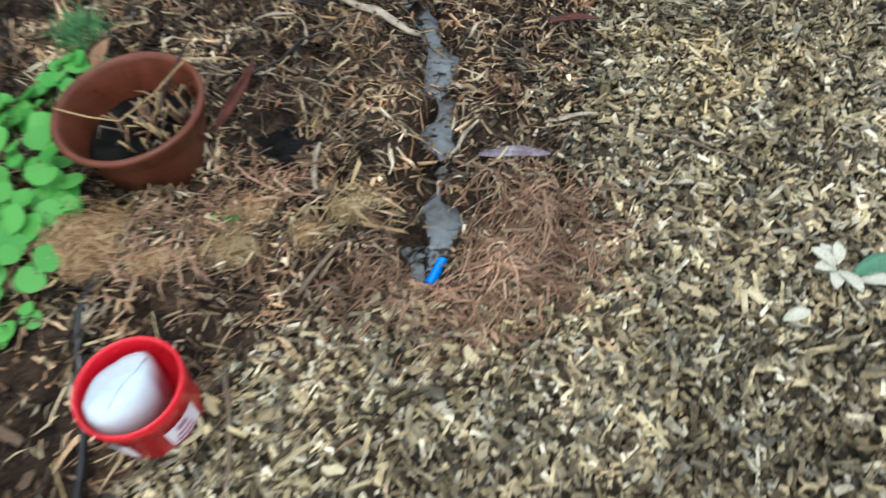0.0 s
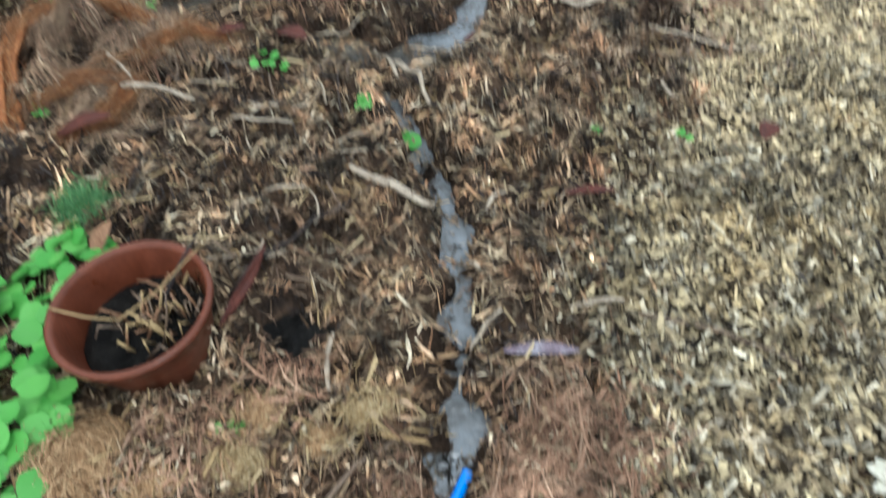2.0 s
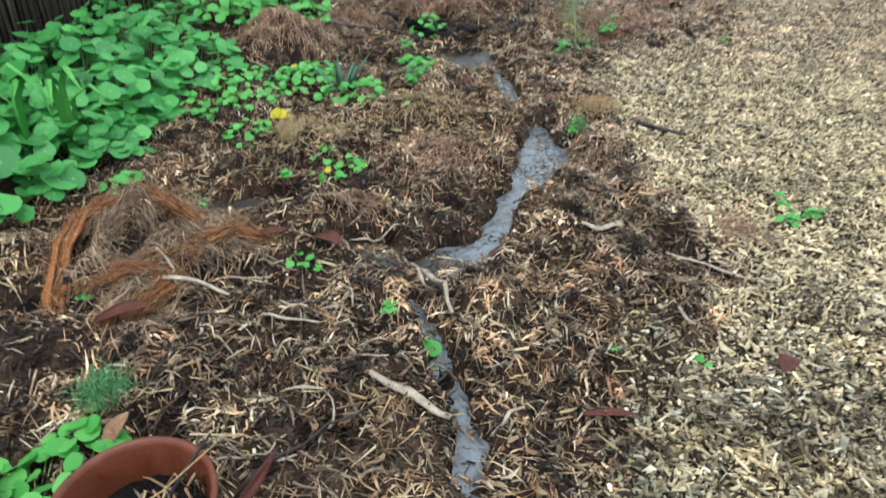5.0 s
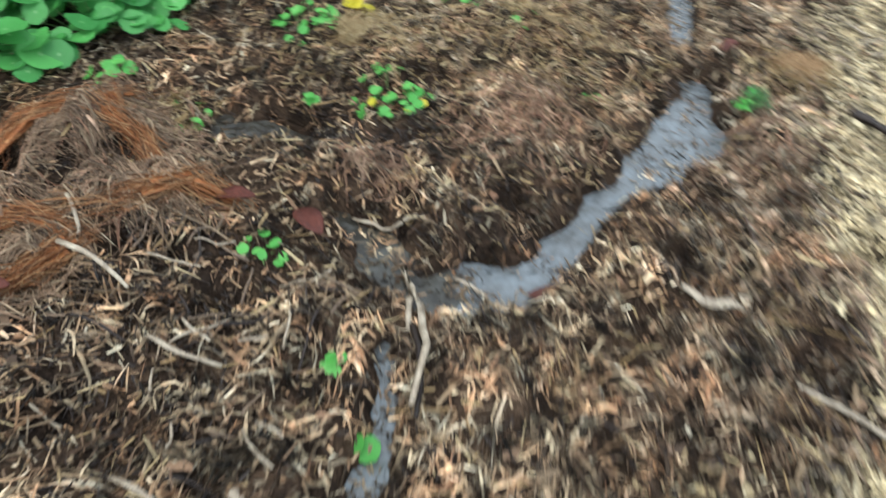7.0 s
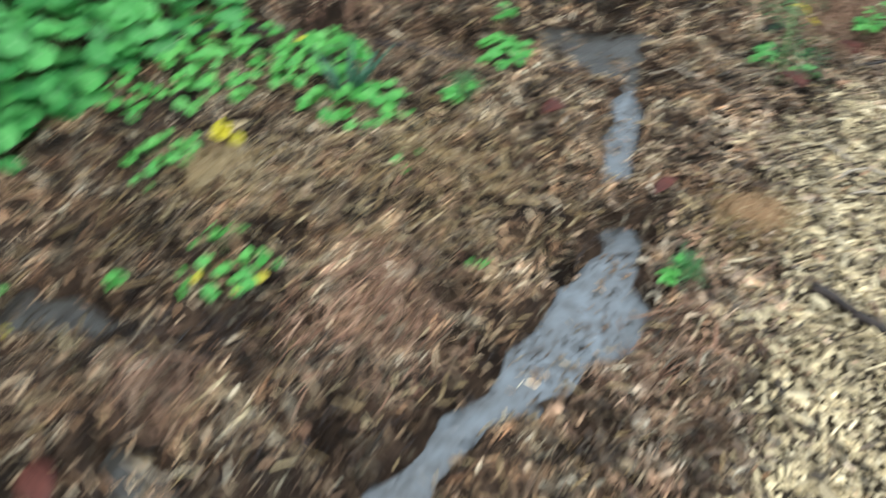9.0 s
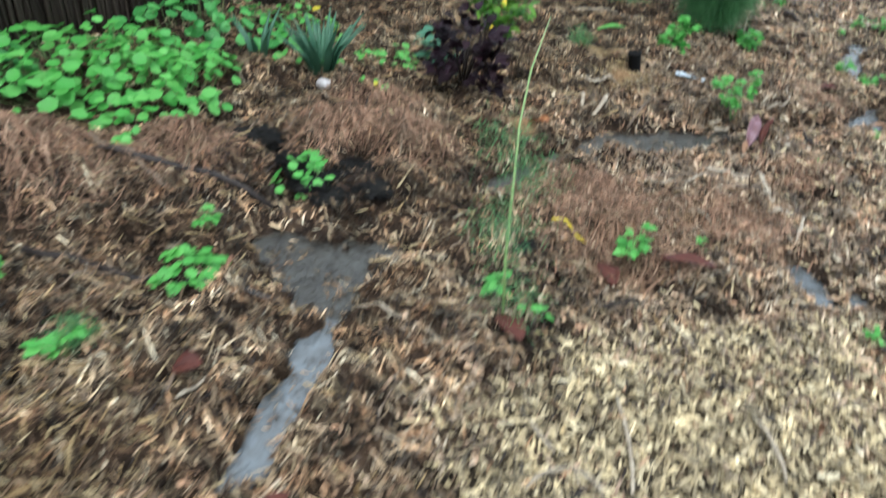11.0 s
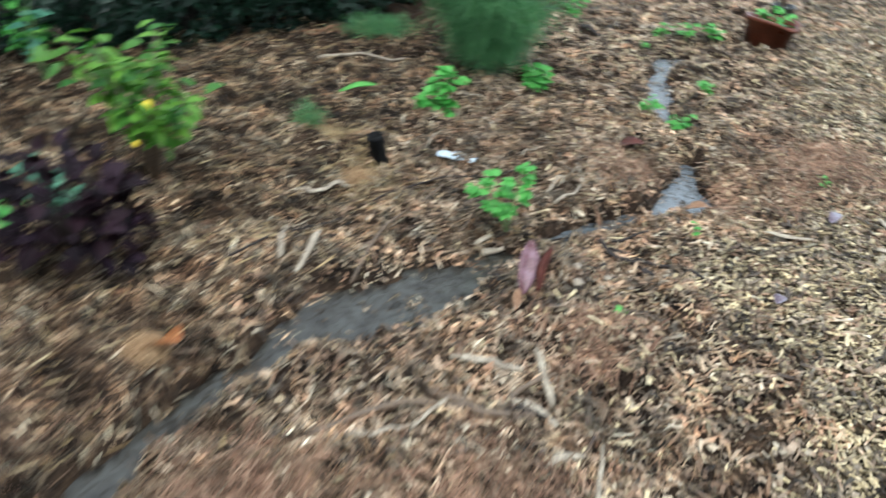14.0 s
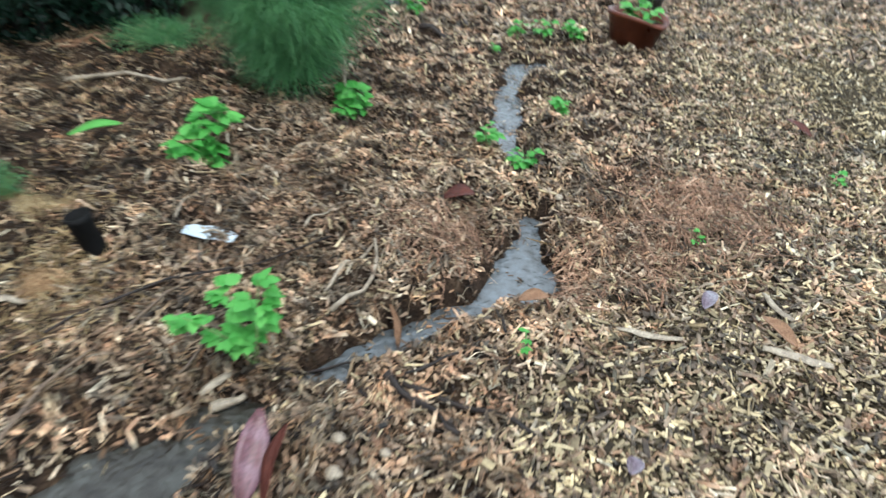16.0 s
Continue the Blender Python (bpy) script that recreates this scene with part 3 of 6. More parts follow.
BLUEG = as_mesh("leaf", pointed_leaf(0.05, 0.2, 0.3), M_BLUEGREEN)
KALE = as_mesh("leaf", pointed_leaf(0.12, 0.35, 0.36), M_KALE)


def turn_to(normal, spin):
    q = Vector((0, 0, 1)).rotation_difference(Vector(normal).normalized())
    return q.to_matrix().to_4x4() @ Matrix.Rotation(spin, 4, "Z")


rng = random.Random(7)


def nasturtium(cx, cy, rx, ry, n, r0, r1, top, mesh, label, lean=0.0, name="nasturtium_plant", group="nasturtiums", yellow=0.0):
    """A low plant of round leaves, each on its own stalk."""
    e = empty(name, pose(cx, cy, hz(cx, cy)), label, "plant", group)
    z0 = hz(cx, cy)
    for k in range(n):
        a, d = rng.uniform(0, 2 * math.pi), math.sqrt(rng.random())
        x, y = rx * d * math.cos(a), ry * d * math.sin(a)
        x, y = x * math.cos(lean) - y * math.sin(lean), x * math.sin(lean) + y * math.cos(lean)
        r = rng.uniform(r0, r1)
        if math.hypot(cx + x + 0.742, cy + y - 1.205) < 0.19:
            continue
        g = hz(cx + x, cy + y) - z0
        z = max(0.015, top * (1 - 0.75 * d ** 3) * rng.uniform(0.45, 1.0)) + g
        tilt = Vector((0.5 * rng.uniform(-1, 1) + 0.35 * math.cos(a) * d, 0.5 * rng.uniform(-1, 1) + 0.35 * math.sin(a) * d - 0.15, 1))
        me = YELLR if rng.random() < yellow else mesh
        shared("leaf", me, e, Matrix.Translation((x, y, z)) @ turn_to(tilt, rng.uniform(0, 6.28)) @ Matrix.Diagonal((r, r * rng.uniform(0.85, 1), r, 1)))
        if k % 2 == 0 or n < 40:
            bm = bmesh.new()
            tube(bm, [(x * 0.7, y * 0.7, min(g, 0) - 0.01), (x * 0.95, y * 0.95, z * 0.6), (x, y, z)], [0.0022, 0.0018, 0.0014], 4, False)
            part("stalk", bm, M_STALK, e)
    return e


def herb(cx, cy, hgt, spread_r, n, size, mesh, label, name="seedling_plant", group="seedlings", stems=3, tri=True):
    """A small leafy plant: upright stems with toothed leaves in threes."""
    z0 = hz(cx, cy)
    e = empty(name, pose(cx, cy, z0), label, "plant", group)
    tips = []
    for k in range(stems):
        a = 2 * math.pi * k / stems + rng.uniform(-0.5, 0.5)
        u = rng.uniform(0.3, 1) * spread_r * (0.3 if k == 0 else 0.8)
        hh = hgt * (1.0 if k == 0 else rng.uniform(0.5, 0.85))
        pts = [(0, 0, -0.02), (u * 0.4 * math.cos(a), u * 0.4 * math.sin(a), hh * 0.5), (u * math.cos(a), u * math.sin(a), hh)]
        bm = bmesh.new()
        tube(bm, pts, [0.004, 0.003, 0.0018], 5, False)
        part("stem", bm, M_STALK, e)
        tips.append([Vector(p) for p in pts])
    for k in range(n):
        p0, p1, p2 = tips[k % stems]
        t = rng.uniform(0.35, 1.0)
        p = p0.lerp(p1, t * 2) if t < 0.5 else p1.lerp(p2, t * 2 - 1)
        yaw, s = rng.uniform(0, 6.28), size * rng.uniform(0.7, 1.15)
        for d in ((-0.9, 0, 0.9) if tri else (0,)):
            m = Matrix.Translation(p) @ Matrix.Rotation(yaw, 4, "Z") @ Matrix.Rotation(rng.uniform(-0.5, 0.15), 4, "Y")
            m = m @ Matrix.Translation((size * 0.5 if tri else 0, 0, 0)) @ Matrix.Rotation(d, 4, "Z") @ Matrix.Rotation(rng.uniform(-0.4, 0.4), 4, "X") @ Matrix.Diagonal((s, s, s, 1))
            shared("leaf", mesh, e, m)
    return e


def stick(x0, y0, x1, y1, r, material, label, lift=0.024, bend=0.02, name="stick", category="stick", group="sticks", rise=0.0, sides=6):
    """A bent twig lying on the mulch, its ground height followed."""
    bm = bmesh.new()
    pts, n = [], 7
    dx, dy = x1 - x0, y1 - y0
    for k in range(n):
        t = k / (n - 1)
        s = bend * math.sin(math.pi * t) + rng.uniform(-0.004, 0.004)
        x, y = x0 + dx * t - dy * s * 3, y0 + dy * t + dx * s * 3
        pts.append((x, y, max(hz(x, y), WATER - 0.01) + lift + rise * t))
    o = Vector(pts[0])
    tube(bm, [Vector(p) - o for p in pts], [r * (1 - 0.45 * k / n) * rng.uniform(0.85, 1.15) for k in range(n)], sides)
    ob = part(name, bm, material)
    ob.location = o
    return tagged(ob, label, category, group)


def strip(x0, y0, x1, y1, w, material, label, lift=0.03, bend=0.03, name="wood_strip", category="wood strip", group="wood strips", arch=0.0, curl=0.4):
    bm = bmesh.new()
    pts, wd, n = [], [], 9
    dx, dy = x1 - x0, y1 - y0
    bend *= 0.5
    for k in range(n):
        t = k / (n - 1)
        s = bend * math.sin(math.pi * t)
        x, y = x0 + dx * t - dy * s * 3, y0 + dy * t + dx * s * 3
        pts.append((x, y, max(hz(x, y), WATER - 0.015) + lift + arch * math.sin(math.pi * t)))
        wd.append((0.62 if w < 0.03 else 1.0) * w * (0.5 + 0.5 * math.sin(math.pi * (0.05 + 0.9 * t))) * rng.uniform(0.8, 1.15))
    o = Vector(pts[0])
    ribbon(bm, [Vector(p) - o for p in pts], wd, 0.003, curl)
    ob = part(name, bm, material)
    ob.location = o
    return tagged(ob, label, category, group)

# ---- fence and hedge ----
FENCE = [(-3.6, 0.5), (-3.12, 4.0), (-2.58, 8.5)]


def fence_at(d):
    """The place on the fence's line, d metres from its start."""
    for (x0, y0), (x1, y1) in zip(FENCE, FENCE[1:]):
        n = math.hypot(x1 - x0, y1 - y0)
        if d <= n:
            return x0 + (x1 - x0) * d / n, y0 + (y1 - y0) * d / n
        d -= n
    return FENCE[-1]


fence = empty("brush_fence", pose(-3.12, 4.0, 0.0), "dark weathered brushwood fence of upright twigs", "fence")
fence["kind"] = "structure"
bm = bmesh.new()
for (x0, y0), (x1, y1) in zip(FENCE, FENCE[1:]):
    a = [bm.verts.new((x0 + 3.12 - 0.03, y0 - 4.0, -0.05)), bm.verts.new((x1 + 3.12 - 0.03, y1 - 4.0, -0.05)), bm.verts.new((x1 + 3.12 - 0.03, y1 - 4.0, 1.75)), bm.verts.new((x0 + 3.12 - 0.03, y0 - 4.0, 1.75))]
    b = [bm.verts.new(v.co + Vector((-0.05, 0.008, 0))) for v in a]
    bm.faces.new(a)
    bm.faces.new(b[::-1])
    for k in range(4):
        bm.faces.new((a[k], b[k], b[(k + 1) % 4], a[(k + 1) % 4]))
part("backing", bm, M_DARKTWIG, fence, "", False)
REEDS = []
for k in range(4):
    bm = bmesh.new()
    pts = [(rng.uniform(-0.012, 0.012), rng.uniform(-0.012, 0.012), z) for z in np.linspace(-0.05, 1.8, 6)]
    tube(bm, pts, [0.011, 0.01, 0.01, 0.009, 0.008, 0.005], 5, False)
    REEDS.append(as_mesh("reed", bm, M_ROOF))
for k in range(290):
    x, y = fence_at(3.2 + 4.7 * (k + rng.random()) / 290)
    shared("reed", REEDS[k % 4], fence, Matrix.Translation((x + 3.12 + rng.uniform(-0.01, 0.03), y - 4.0, 0)) @ Matrix.Rotation(rng.uniform(-0.03, 0.03), 4, "X") @ Matrix.Rotation(rng.uniform(0, 6.28), 4, "Z") @ Matrix.Diagonal((1.1, 1.1, rng.uniform(0.92, 1.06), 1)))
bm = bmesh.new()
for k in range(900):
    x, y = fence_at(7.9 * rng.random())
    s = rng.uniform(-0.05, 0.05)
    x += rng.uniform(-0.02, 0.02)
    tube(bm, [(x + 3.12, y - 4, -0.05), (x + 3.12 + 0.01, y - 4 + s * 0.5, 0.9), (x + 3.12, y - 4 + s, rng.uniform(1.5, 1.95))], [0.007, 0.006, 0.003], 4, False)
o = part("twigs", bm, M_ROOFI, fence)
o["kind"] = "stuff"


def leaf_cloud(name, blobs, count, size, material, seed, long=1.0):
    """Many small folded leaves spread through overlapping rounded masses, denser at their skin."""
    r = np.random.RandomState(seed)
    w = np.array([b[3] * b[4] * b[5] for b in blobs])
    pick = r.choice(len(blobs), count, p=w / w.sum())
    B = np.array(blobs)[pick]
    d = r.normal(size=(count, 3))
    d /= np.linalg.norm(d, axis=1)[:, None]
    rad = r.uniform(0.55, 1.05, count)[:, None] ** 0.6
    c = B[:, :3] + d * B[:, 3:6] * rad
    c[:, 2] = np.maximum(c[:, 2], 0.03)
    nrm = d + r.normal(scale=0.6, size=d.shape) + np.array([0, 0, 0.5])
    nrm /= np.linalg.norm(nrm, axis=1)[:, None]
    a = np.cross(nrm, r.normal(size=d.shape))
    a /= np.linalg.norm(a, axis=1)[:, None]
    b = np.cross(nrm, a)
    s = (size * r.uniform(0.6, 1.3, count))[:, None]
    v = np.stack([c - a * s * long, c - b * s * 0.45 + nrm * s * 0.12, c + a * s * long, c + b * s * 0.45 + nrm * s * 0.12], 1).reshape(-1, 3)
    k = np.arange(count)[:, None] * 4
    q = np.concatenate([k + np.array([[0, 1, 2]]), k + np.array([[0, 2, 3]])], 0)
    return mesh_np(name, v, q, material)


def bush(name, label, x, y, blobs, count, size, material, seed, trunks):
    e = empty(name, pose(x, y, hz(x, y)), label, "bush")
    for k in range(trunks):
        bm = bmesh.new()
        b = blobs[k % len(blobs)]
        tube(bm, [(b[0] * 0.9, b[1] * 0.9, -0.05), (b[0] * 0.95 + rng.uniform(-0.05, 0.05), b[1], b[2] * 0.5), (b[0] + rng.uniform(-0.1, 0.1), b[1], b[2] + b[5] * 0.5)], [0.025, 0.02, 0.008], 6, False)
        part("trunk", bm, M_DARKTWIG, e)
    o = new("crown", leaf_cloud("crown", blobs, count, size, material, seed))
    o.parent = e
    o["kind"] = "stuff"
    return e


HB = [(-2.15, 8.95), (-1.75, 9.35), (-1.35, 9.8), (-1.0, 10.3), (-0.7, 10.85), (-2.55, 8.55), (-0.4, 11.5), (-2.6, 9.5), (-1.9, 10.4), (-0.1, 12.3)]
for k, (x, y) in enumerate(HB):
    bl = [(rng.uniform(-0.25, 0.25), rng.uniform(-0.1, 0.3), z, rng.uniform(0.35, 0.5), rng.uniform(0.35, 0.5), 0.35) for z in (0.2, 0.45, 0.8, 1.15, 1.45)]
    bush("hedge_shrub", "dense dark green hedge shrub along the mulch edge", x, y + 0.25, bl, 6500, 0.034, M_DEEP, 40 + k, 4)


def feathery(x, y, hgt, rad, n, seed, label):
    """A soft bush of arching hair-fine fronds."""
    r = np.random.RandomState(seed)
    e = empty("feathery_bush", pose(x, y, hz(x, y)), label, "bush", "feathery bushes")
    V, Q = [], []
    stems = []
    for k in range(150):
        a = r.uniform(0, 2 * math.pi)
        u = rad * r.uniform(0.15, 1.0)
        hh = hgt * (1.05 - 0.55 * (u / rad) ** 2) * r.uniform(0.7, 1.05)
        stems.append([np.array([0.04 * math.cos(a), 0.04 * math.sin(a), 0]), np.array([0.45 * u * math.cos(a), 0.45 * u * math.sin(a), 0.6 * hh]), np.array([u * math.cos(a), u * math.sin(a), hh])])
    for s in stems[:14]:
        bm = bmesh.new()
        tube(bm, s, [0.005, 0.003, 0.001], 4, False)
        part("stem", bm, M_STALK, e)
    S = np.array(stems)
    pk = r.randint(0, len(stems), n)
    t = r.uniform(0.12, 1.0, n)[:, None]
    p = (1 - t) ** 2 * S[pk, 0] + 2 * t * (1 - t) * S[pk, 1] + t * t * S[pk, 2]
    d = r.normal(size=(n, 3))
    d[:, :2] += 1.2 * (S[pk, 2] - S[pk, 0])[:, :2] / rad
    d[:, 2] = d[:, 2] * 0.6 + 0.3
    d /= np.linalg.norm(d, axis=1)[:, None]
    ln = r.uniform(0.06, 0.24, n)[:, None] * (hgt ** 0.5)
    side = np.cross(d, r.normal(size=(n, 3)))
    side /= np.linalg.norm(side, axis=1)[:, None]
    w = 0.0013 if hgt > 0.3 else 0.001
    e0, e1 = p + d * ln * 0.5 + np.array([0, 0, 0.01]), p + d * ln - np.array([0, 0, 0.2]) * ln
    v = np.stack([p - side * w, p + side * w, e0 - side * w, e0 + side * w, e1 - side * w * 0.3, e1 + side * w * 0.3], 1).reshape(-1, 3)
    v[:, 2] = np.maximum(v[:, 2], 0.01)
    k = np.arange(n)[:, None] * 6
    o = new("foliage", mesh_np("foliage", v, np.concatenate([k + np.array([[0, 1, 3, 2]]), k + np.array([[2, 3, 5, 4]])], 0), M_FENNEL))
    o.parent = e
    o["kind"] = "stuff"
    return e


feathery(0.38, 9.6, 1.15, 0.5, 34000, 3, "tall soft feathery green bush with arching fronds")
feathery(1.7, 15.2, 1.0, 0.7, 9000, 4, "feathery green bush standing far back on the mulch")
feathery(2.6, 16.0, 0.7, 0.9, 8000, 5, "low feathery green bush far back")
feathery(-0.55, 10.1, 0.12, 0.4, 3500, 6, "low feathery green plant at the foot of the hedge")

# ---- nasturtium bed by the fence ----
BED = "dense bed of round bright green nasturtium leaves"
nasturtium(-2.4, 2.6, 0.62, 0.72, 250, 0.04, 0.078, 0.36, NAST, BED, group="nasturtium bed")
nasturtium(-2.4, 3.35, 0.66, 0.7, 260, 0.034, 0.068, 0.38, NAST, BED, group="nasturtium bed")
nasturtium(-2.3, 4.05, 0.65, 0.55, 240, 0.028, 0.055, 0.36, NAST, BED, group="nasturtium bed")
nasturtium(-2.3, 5.6, 0.62, 0.65, 260, 0.022, 0.042, 0.32, SEEDR, BED, group="nasturtium bed")
nasturtium(-2.35, 6.5, 0.5, 0.6, 130, 0.025, 0.05, 0.3, NAST, BED, group="nasturtium bed")
nasturtium(-1.7, 3.9, 0.4, 0.42, 170, 0.016, 0.028, 0.12, SEEDR, "young nasturtium leaves spreading over dark mulch")
nasturtium(-1.98, 3.1, 0.26, 0.6, 150, 0.026, 0.052, 0.2, NAST, BED, group="nasturtium bed")
nasturtium(-1.95, 5.7, 0.45, 0.5, 230, 0.022, 0.04, 0.22, SEEDR, BED, group="nasturtium bed")
nasturtium(-2.7, 5.0, 0.4, 0.6, 150, 0.024, 0.045, 0.34, NAST, BED, group="nasturtium bed")
nasturtium(-2.75, 3.2, 0.3, 1.0, 170, 0.035, 0.065, 0.42, NAST, BED, group="nasturtium bed")
nasturtium(-0.93, 0.84, 0.13, 0.2, 46, 0.018, 0.032, 0.07, SEEDR, "small bright green nasturtium below the terracotta pot")
nasturtium(-1.02, 1.1, 0.2, 0.42, 120, 0.02, 0.036, 0.11, SEEDR, "bright green nasturtium growing round the terracotta pot")
for x, y, r, n, s, h, lab in [
        (-1.27, 4.18, 0.2, 110, 0.022, 0.13, "small bright green nasturtium clump"), (-0.88, 3.95, 0.16, 42, 0.022, 0.08, "low nasturtium runner on brown mulch"),
        (-1.05, 3.9, 0.08, 14, 0.024, 0.08, "low nasturtium clump beside blue-green blades"), (-1.34, 3.4, 0.14, 34, 0.018, 0.06, "small round-leaved seedling patch"),
        (-0.79, 3.12, 0.14, 36, 0.017, 0.07, "small round-leaved seedlings beside a hollow"), (-0.55, 3.68, 0.045, 7, 0.016, 0.04, "tiny round-leaved seedling on mulch"),
        (-1.6, 2.68, 0.09, 10, 0.022, 0.06, "round-leaved seedling at the edge of the bed"), (-1.3, 2.68, 0.08, 7, 0.02, 0.05, "round-leaved seedling on pale fibre"),
        (-0.98, 2.9, 0.025, 5, 0.015, 0.05, "tiny seedling beside muddy water"), (-0.72, 2.3, 0.06, 9, 0.016, 0.05, "small seedling on the mulch bank"),
        (-0.36, 2.1, 0.03, 8, 0.014, 0.03, "small round-leaved seedling on brown mulch"), (-0.18, 1.97, 0.04, 5, 0.026, 0.03, "light green seedling at the water's edge"),
        (-0.5, 1.02, 0.05, 4, 0.014, 0.03, "tiny seedling on brown fibre"), (-0.19, 3.5, 0.03, 4, 0.016, 0.03, "tiny seedling on brown mulch"),
        (0.63, 2.0, 0.03, 4, 0.014, 0.02, "tiny seedling on pale chips"), (-0.68, 4.68, 0.13, 40, 0.022, 0.09, "small nasturtium clump beside the pool"),
        (-0.7, 5.36, 0.13, 34, 0.022, 0.1, "light green seedling clump above a dark hollow"), (-1.4, 5.1, 0.08, 10, 0.022, 0.07, "small nasturtium clump on brown mulch"),
        (-0.72, 6.1, 0.06, 9, 0.022, 0.07, "small green seedling on the mound"), (-2.0, 7.0, 0.35, 60, 0.026, 0.18, "loose nasturtium growth below the fence"),
        (-1.55, 6.55, 0.2, 40, 0.026, 0.16, "nasturtium leaves round the dark blades"), (-2.55, 7.7, 0.3, 40, 0.03, 0.25, "nasturtium leaves at the fence foot"),
        (-1.35, 1.98, 0.05, 4, 0.016, 0.03, "tiny seedling in a dark hollow"), (-1.25, 6.95, 0.2, 26, 0.026, 0.16, "light green leafy clump behind the blades"),
        (0.45, 5.05, 0.05, 7, 0.018, 0.06, "blue-green round seedling at the stem's foot"), (-0.98, 6.35, 0.08, 8, 0.02, 0.05, "low pale seedling on mulch")]:
    nasturtium(x, y, r, r, n, s * 0.75, s * 1.2, h, SEEDR, lab, yellow=0.02)
nasturtium(-1.24, 3.6, 0.08, 0.05, 5, 0.026, 0.036, 0.07, YELLR, "yellowing nasturtium leaves on brown mulch")
nasturtium(-1.18, 2.66, 0.03, 0.02, 2, 0.02, 0.024, 0.04, YELLR, "single yellow leaf beside a seedling", name="yellow_leaf_sprig")

# blades of grass-like leaves in the bed
for x, y in ((-2.05, 2.75), (-2.4, 2.9), (-1.98, 2.95)):
    e = empty("grass_clump", pose(x, y, hz(x, y)), "broad light green grass blades among nasturtium", "grass", "grass clumps")
    for k in range(4):
        a, L = rng.uniform(0, 6.28), rng.uniform(0.25, 0.42)
        bm = bmesh.new()
        ribbon(bm, [(0.02 * math.cos(a), 0.02 * math.sin(a), 0), (0.06 * math.cos(a), 0.06 * math.sin(a), 0.6 * L + 0.15), (0.16 * math.cos(a), 0.16 * math.sin(a), L + 0.12), (0.27 * math.cos(a), 0.27 * math.sin(a), L + 0.04)], [0.02, 0.03, 0.028, 0.004], 0.0015, 0.3)
        part("blade", bm, M_SEED, e)

# ---- things by the start of the channel ----
pot = empty("plant_pot", pose(-0.727, 1.19, hz(-0.745, 1.0) - 0.005, 3, -2, 0), "round terracotta-coloured plastic pot with dry twigs in it", "plant pot")
bm = bmesh.new()
lathe(bm, [(0.0, 0.0), (0.12, 0.0), (0.128, 0.006), (0.152, 0.13), (0.155, 0.138), (0.162, 0.145), (0.168, 0.172), (0.176, 0.184), (0.176, 0.192), (0.17, 0.197), (0.162, 0.194), (0.158, 0.182), (0.15, 0.14), (0.138, 0.07), (0.136, 0.055)], 56)
part("shell", bm, M_TERRA, pot)
bm = bmesh.new()
rings = lathe(bm, [(0.14, 0.085), (0.115, 0.1), (0.08, 0.085), (0.04, 0.095), (0.004, 0.09)], 28)
for v in bm.verts:
    v.co.z += 0.018 * (noise.noise(v.co * 26) + 0.4)
part("soil", bm, M_SOIL, pot, "dark wet potting soil")
for k in range(44):
    a = rng.uniform(0, 6.28)
    x, y = 0.11 * rng.random() * math.cos(a), 0.11 * rng.random() * math.sin(a)
    b = rng.uniform(0, 6.28)
    L = rng.uniform(0.04, 0.13)
    bm = bmesh.new()
    x, y = x + 0.035, y + 0.02
    tube(bm, [(x, y, 0.1), (x + 0.5 * L * math.cos(b), y + 0.5 * L * math.sin(b), 0.125 + rng.uniform(0, 0.05)), (x + L * math.cos(b) * 0.7, y + L * math.sin(b) * 0.7, 0.1 + rng.uniform(0, 0.04))], [0.004, 0.0035, 0.0015], 5)
    part("dry_twig", bm, (M_TWIG, M_FLAKE, M_STRAW)[k % 3], pot)
for pts, r, m in [([(-0.165, -0.02, 0.2), (-0.09, -0.03, 0.185), (-0.03, -0.02, 0.16), (0.05, 0.04, 0.19), (0.1, 0.1, 0.215), (0.13, 0.16, 0.215)], 0.003, M_STRAW),
                  ([(0.02, 0.0, 0.09), (0.06, 0.06, 0.17), (0.09, 0.11, 0.21), (0.11, 0.17, 0.225)], 0.006, M_DARKTWIG),
                  ([(0.05, -0.05, 0.09), (0.07, -0.01, 0.15), (0.08, 0.02, 0.21)], 0.003, M_TWIG)]:
    bm = bmesh.new()
    tube(bm, pts, [r * q for q in np.linspace(1, 0.5, len(pts))], 6)
    part("dead_stem", bm, m, pot)

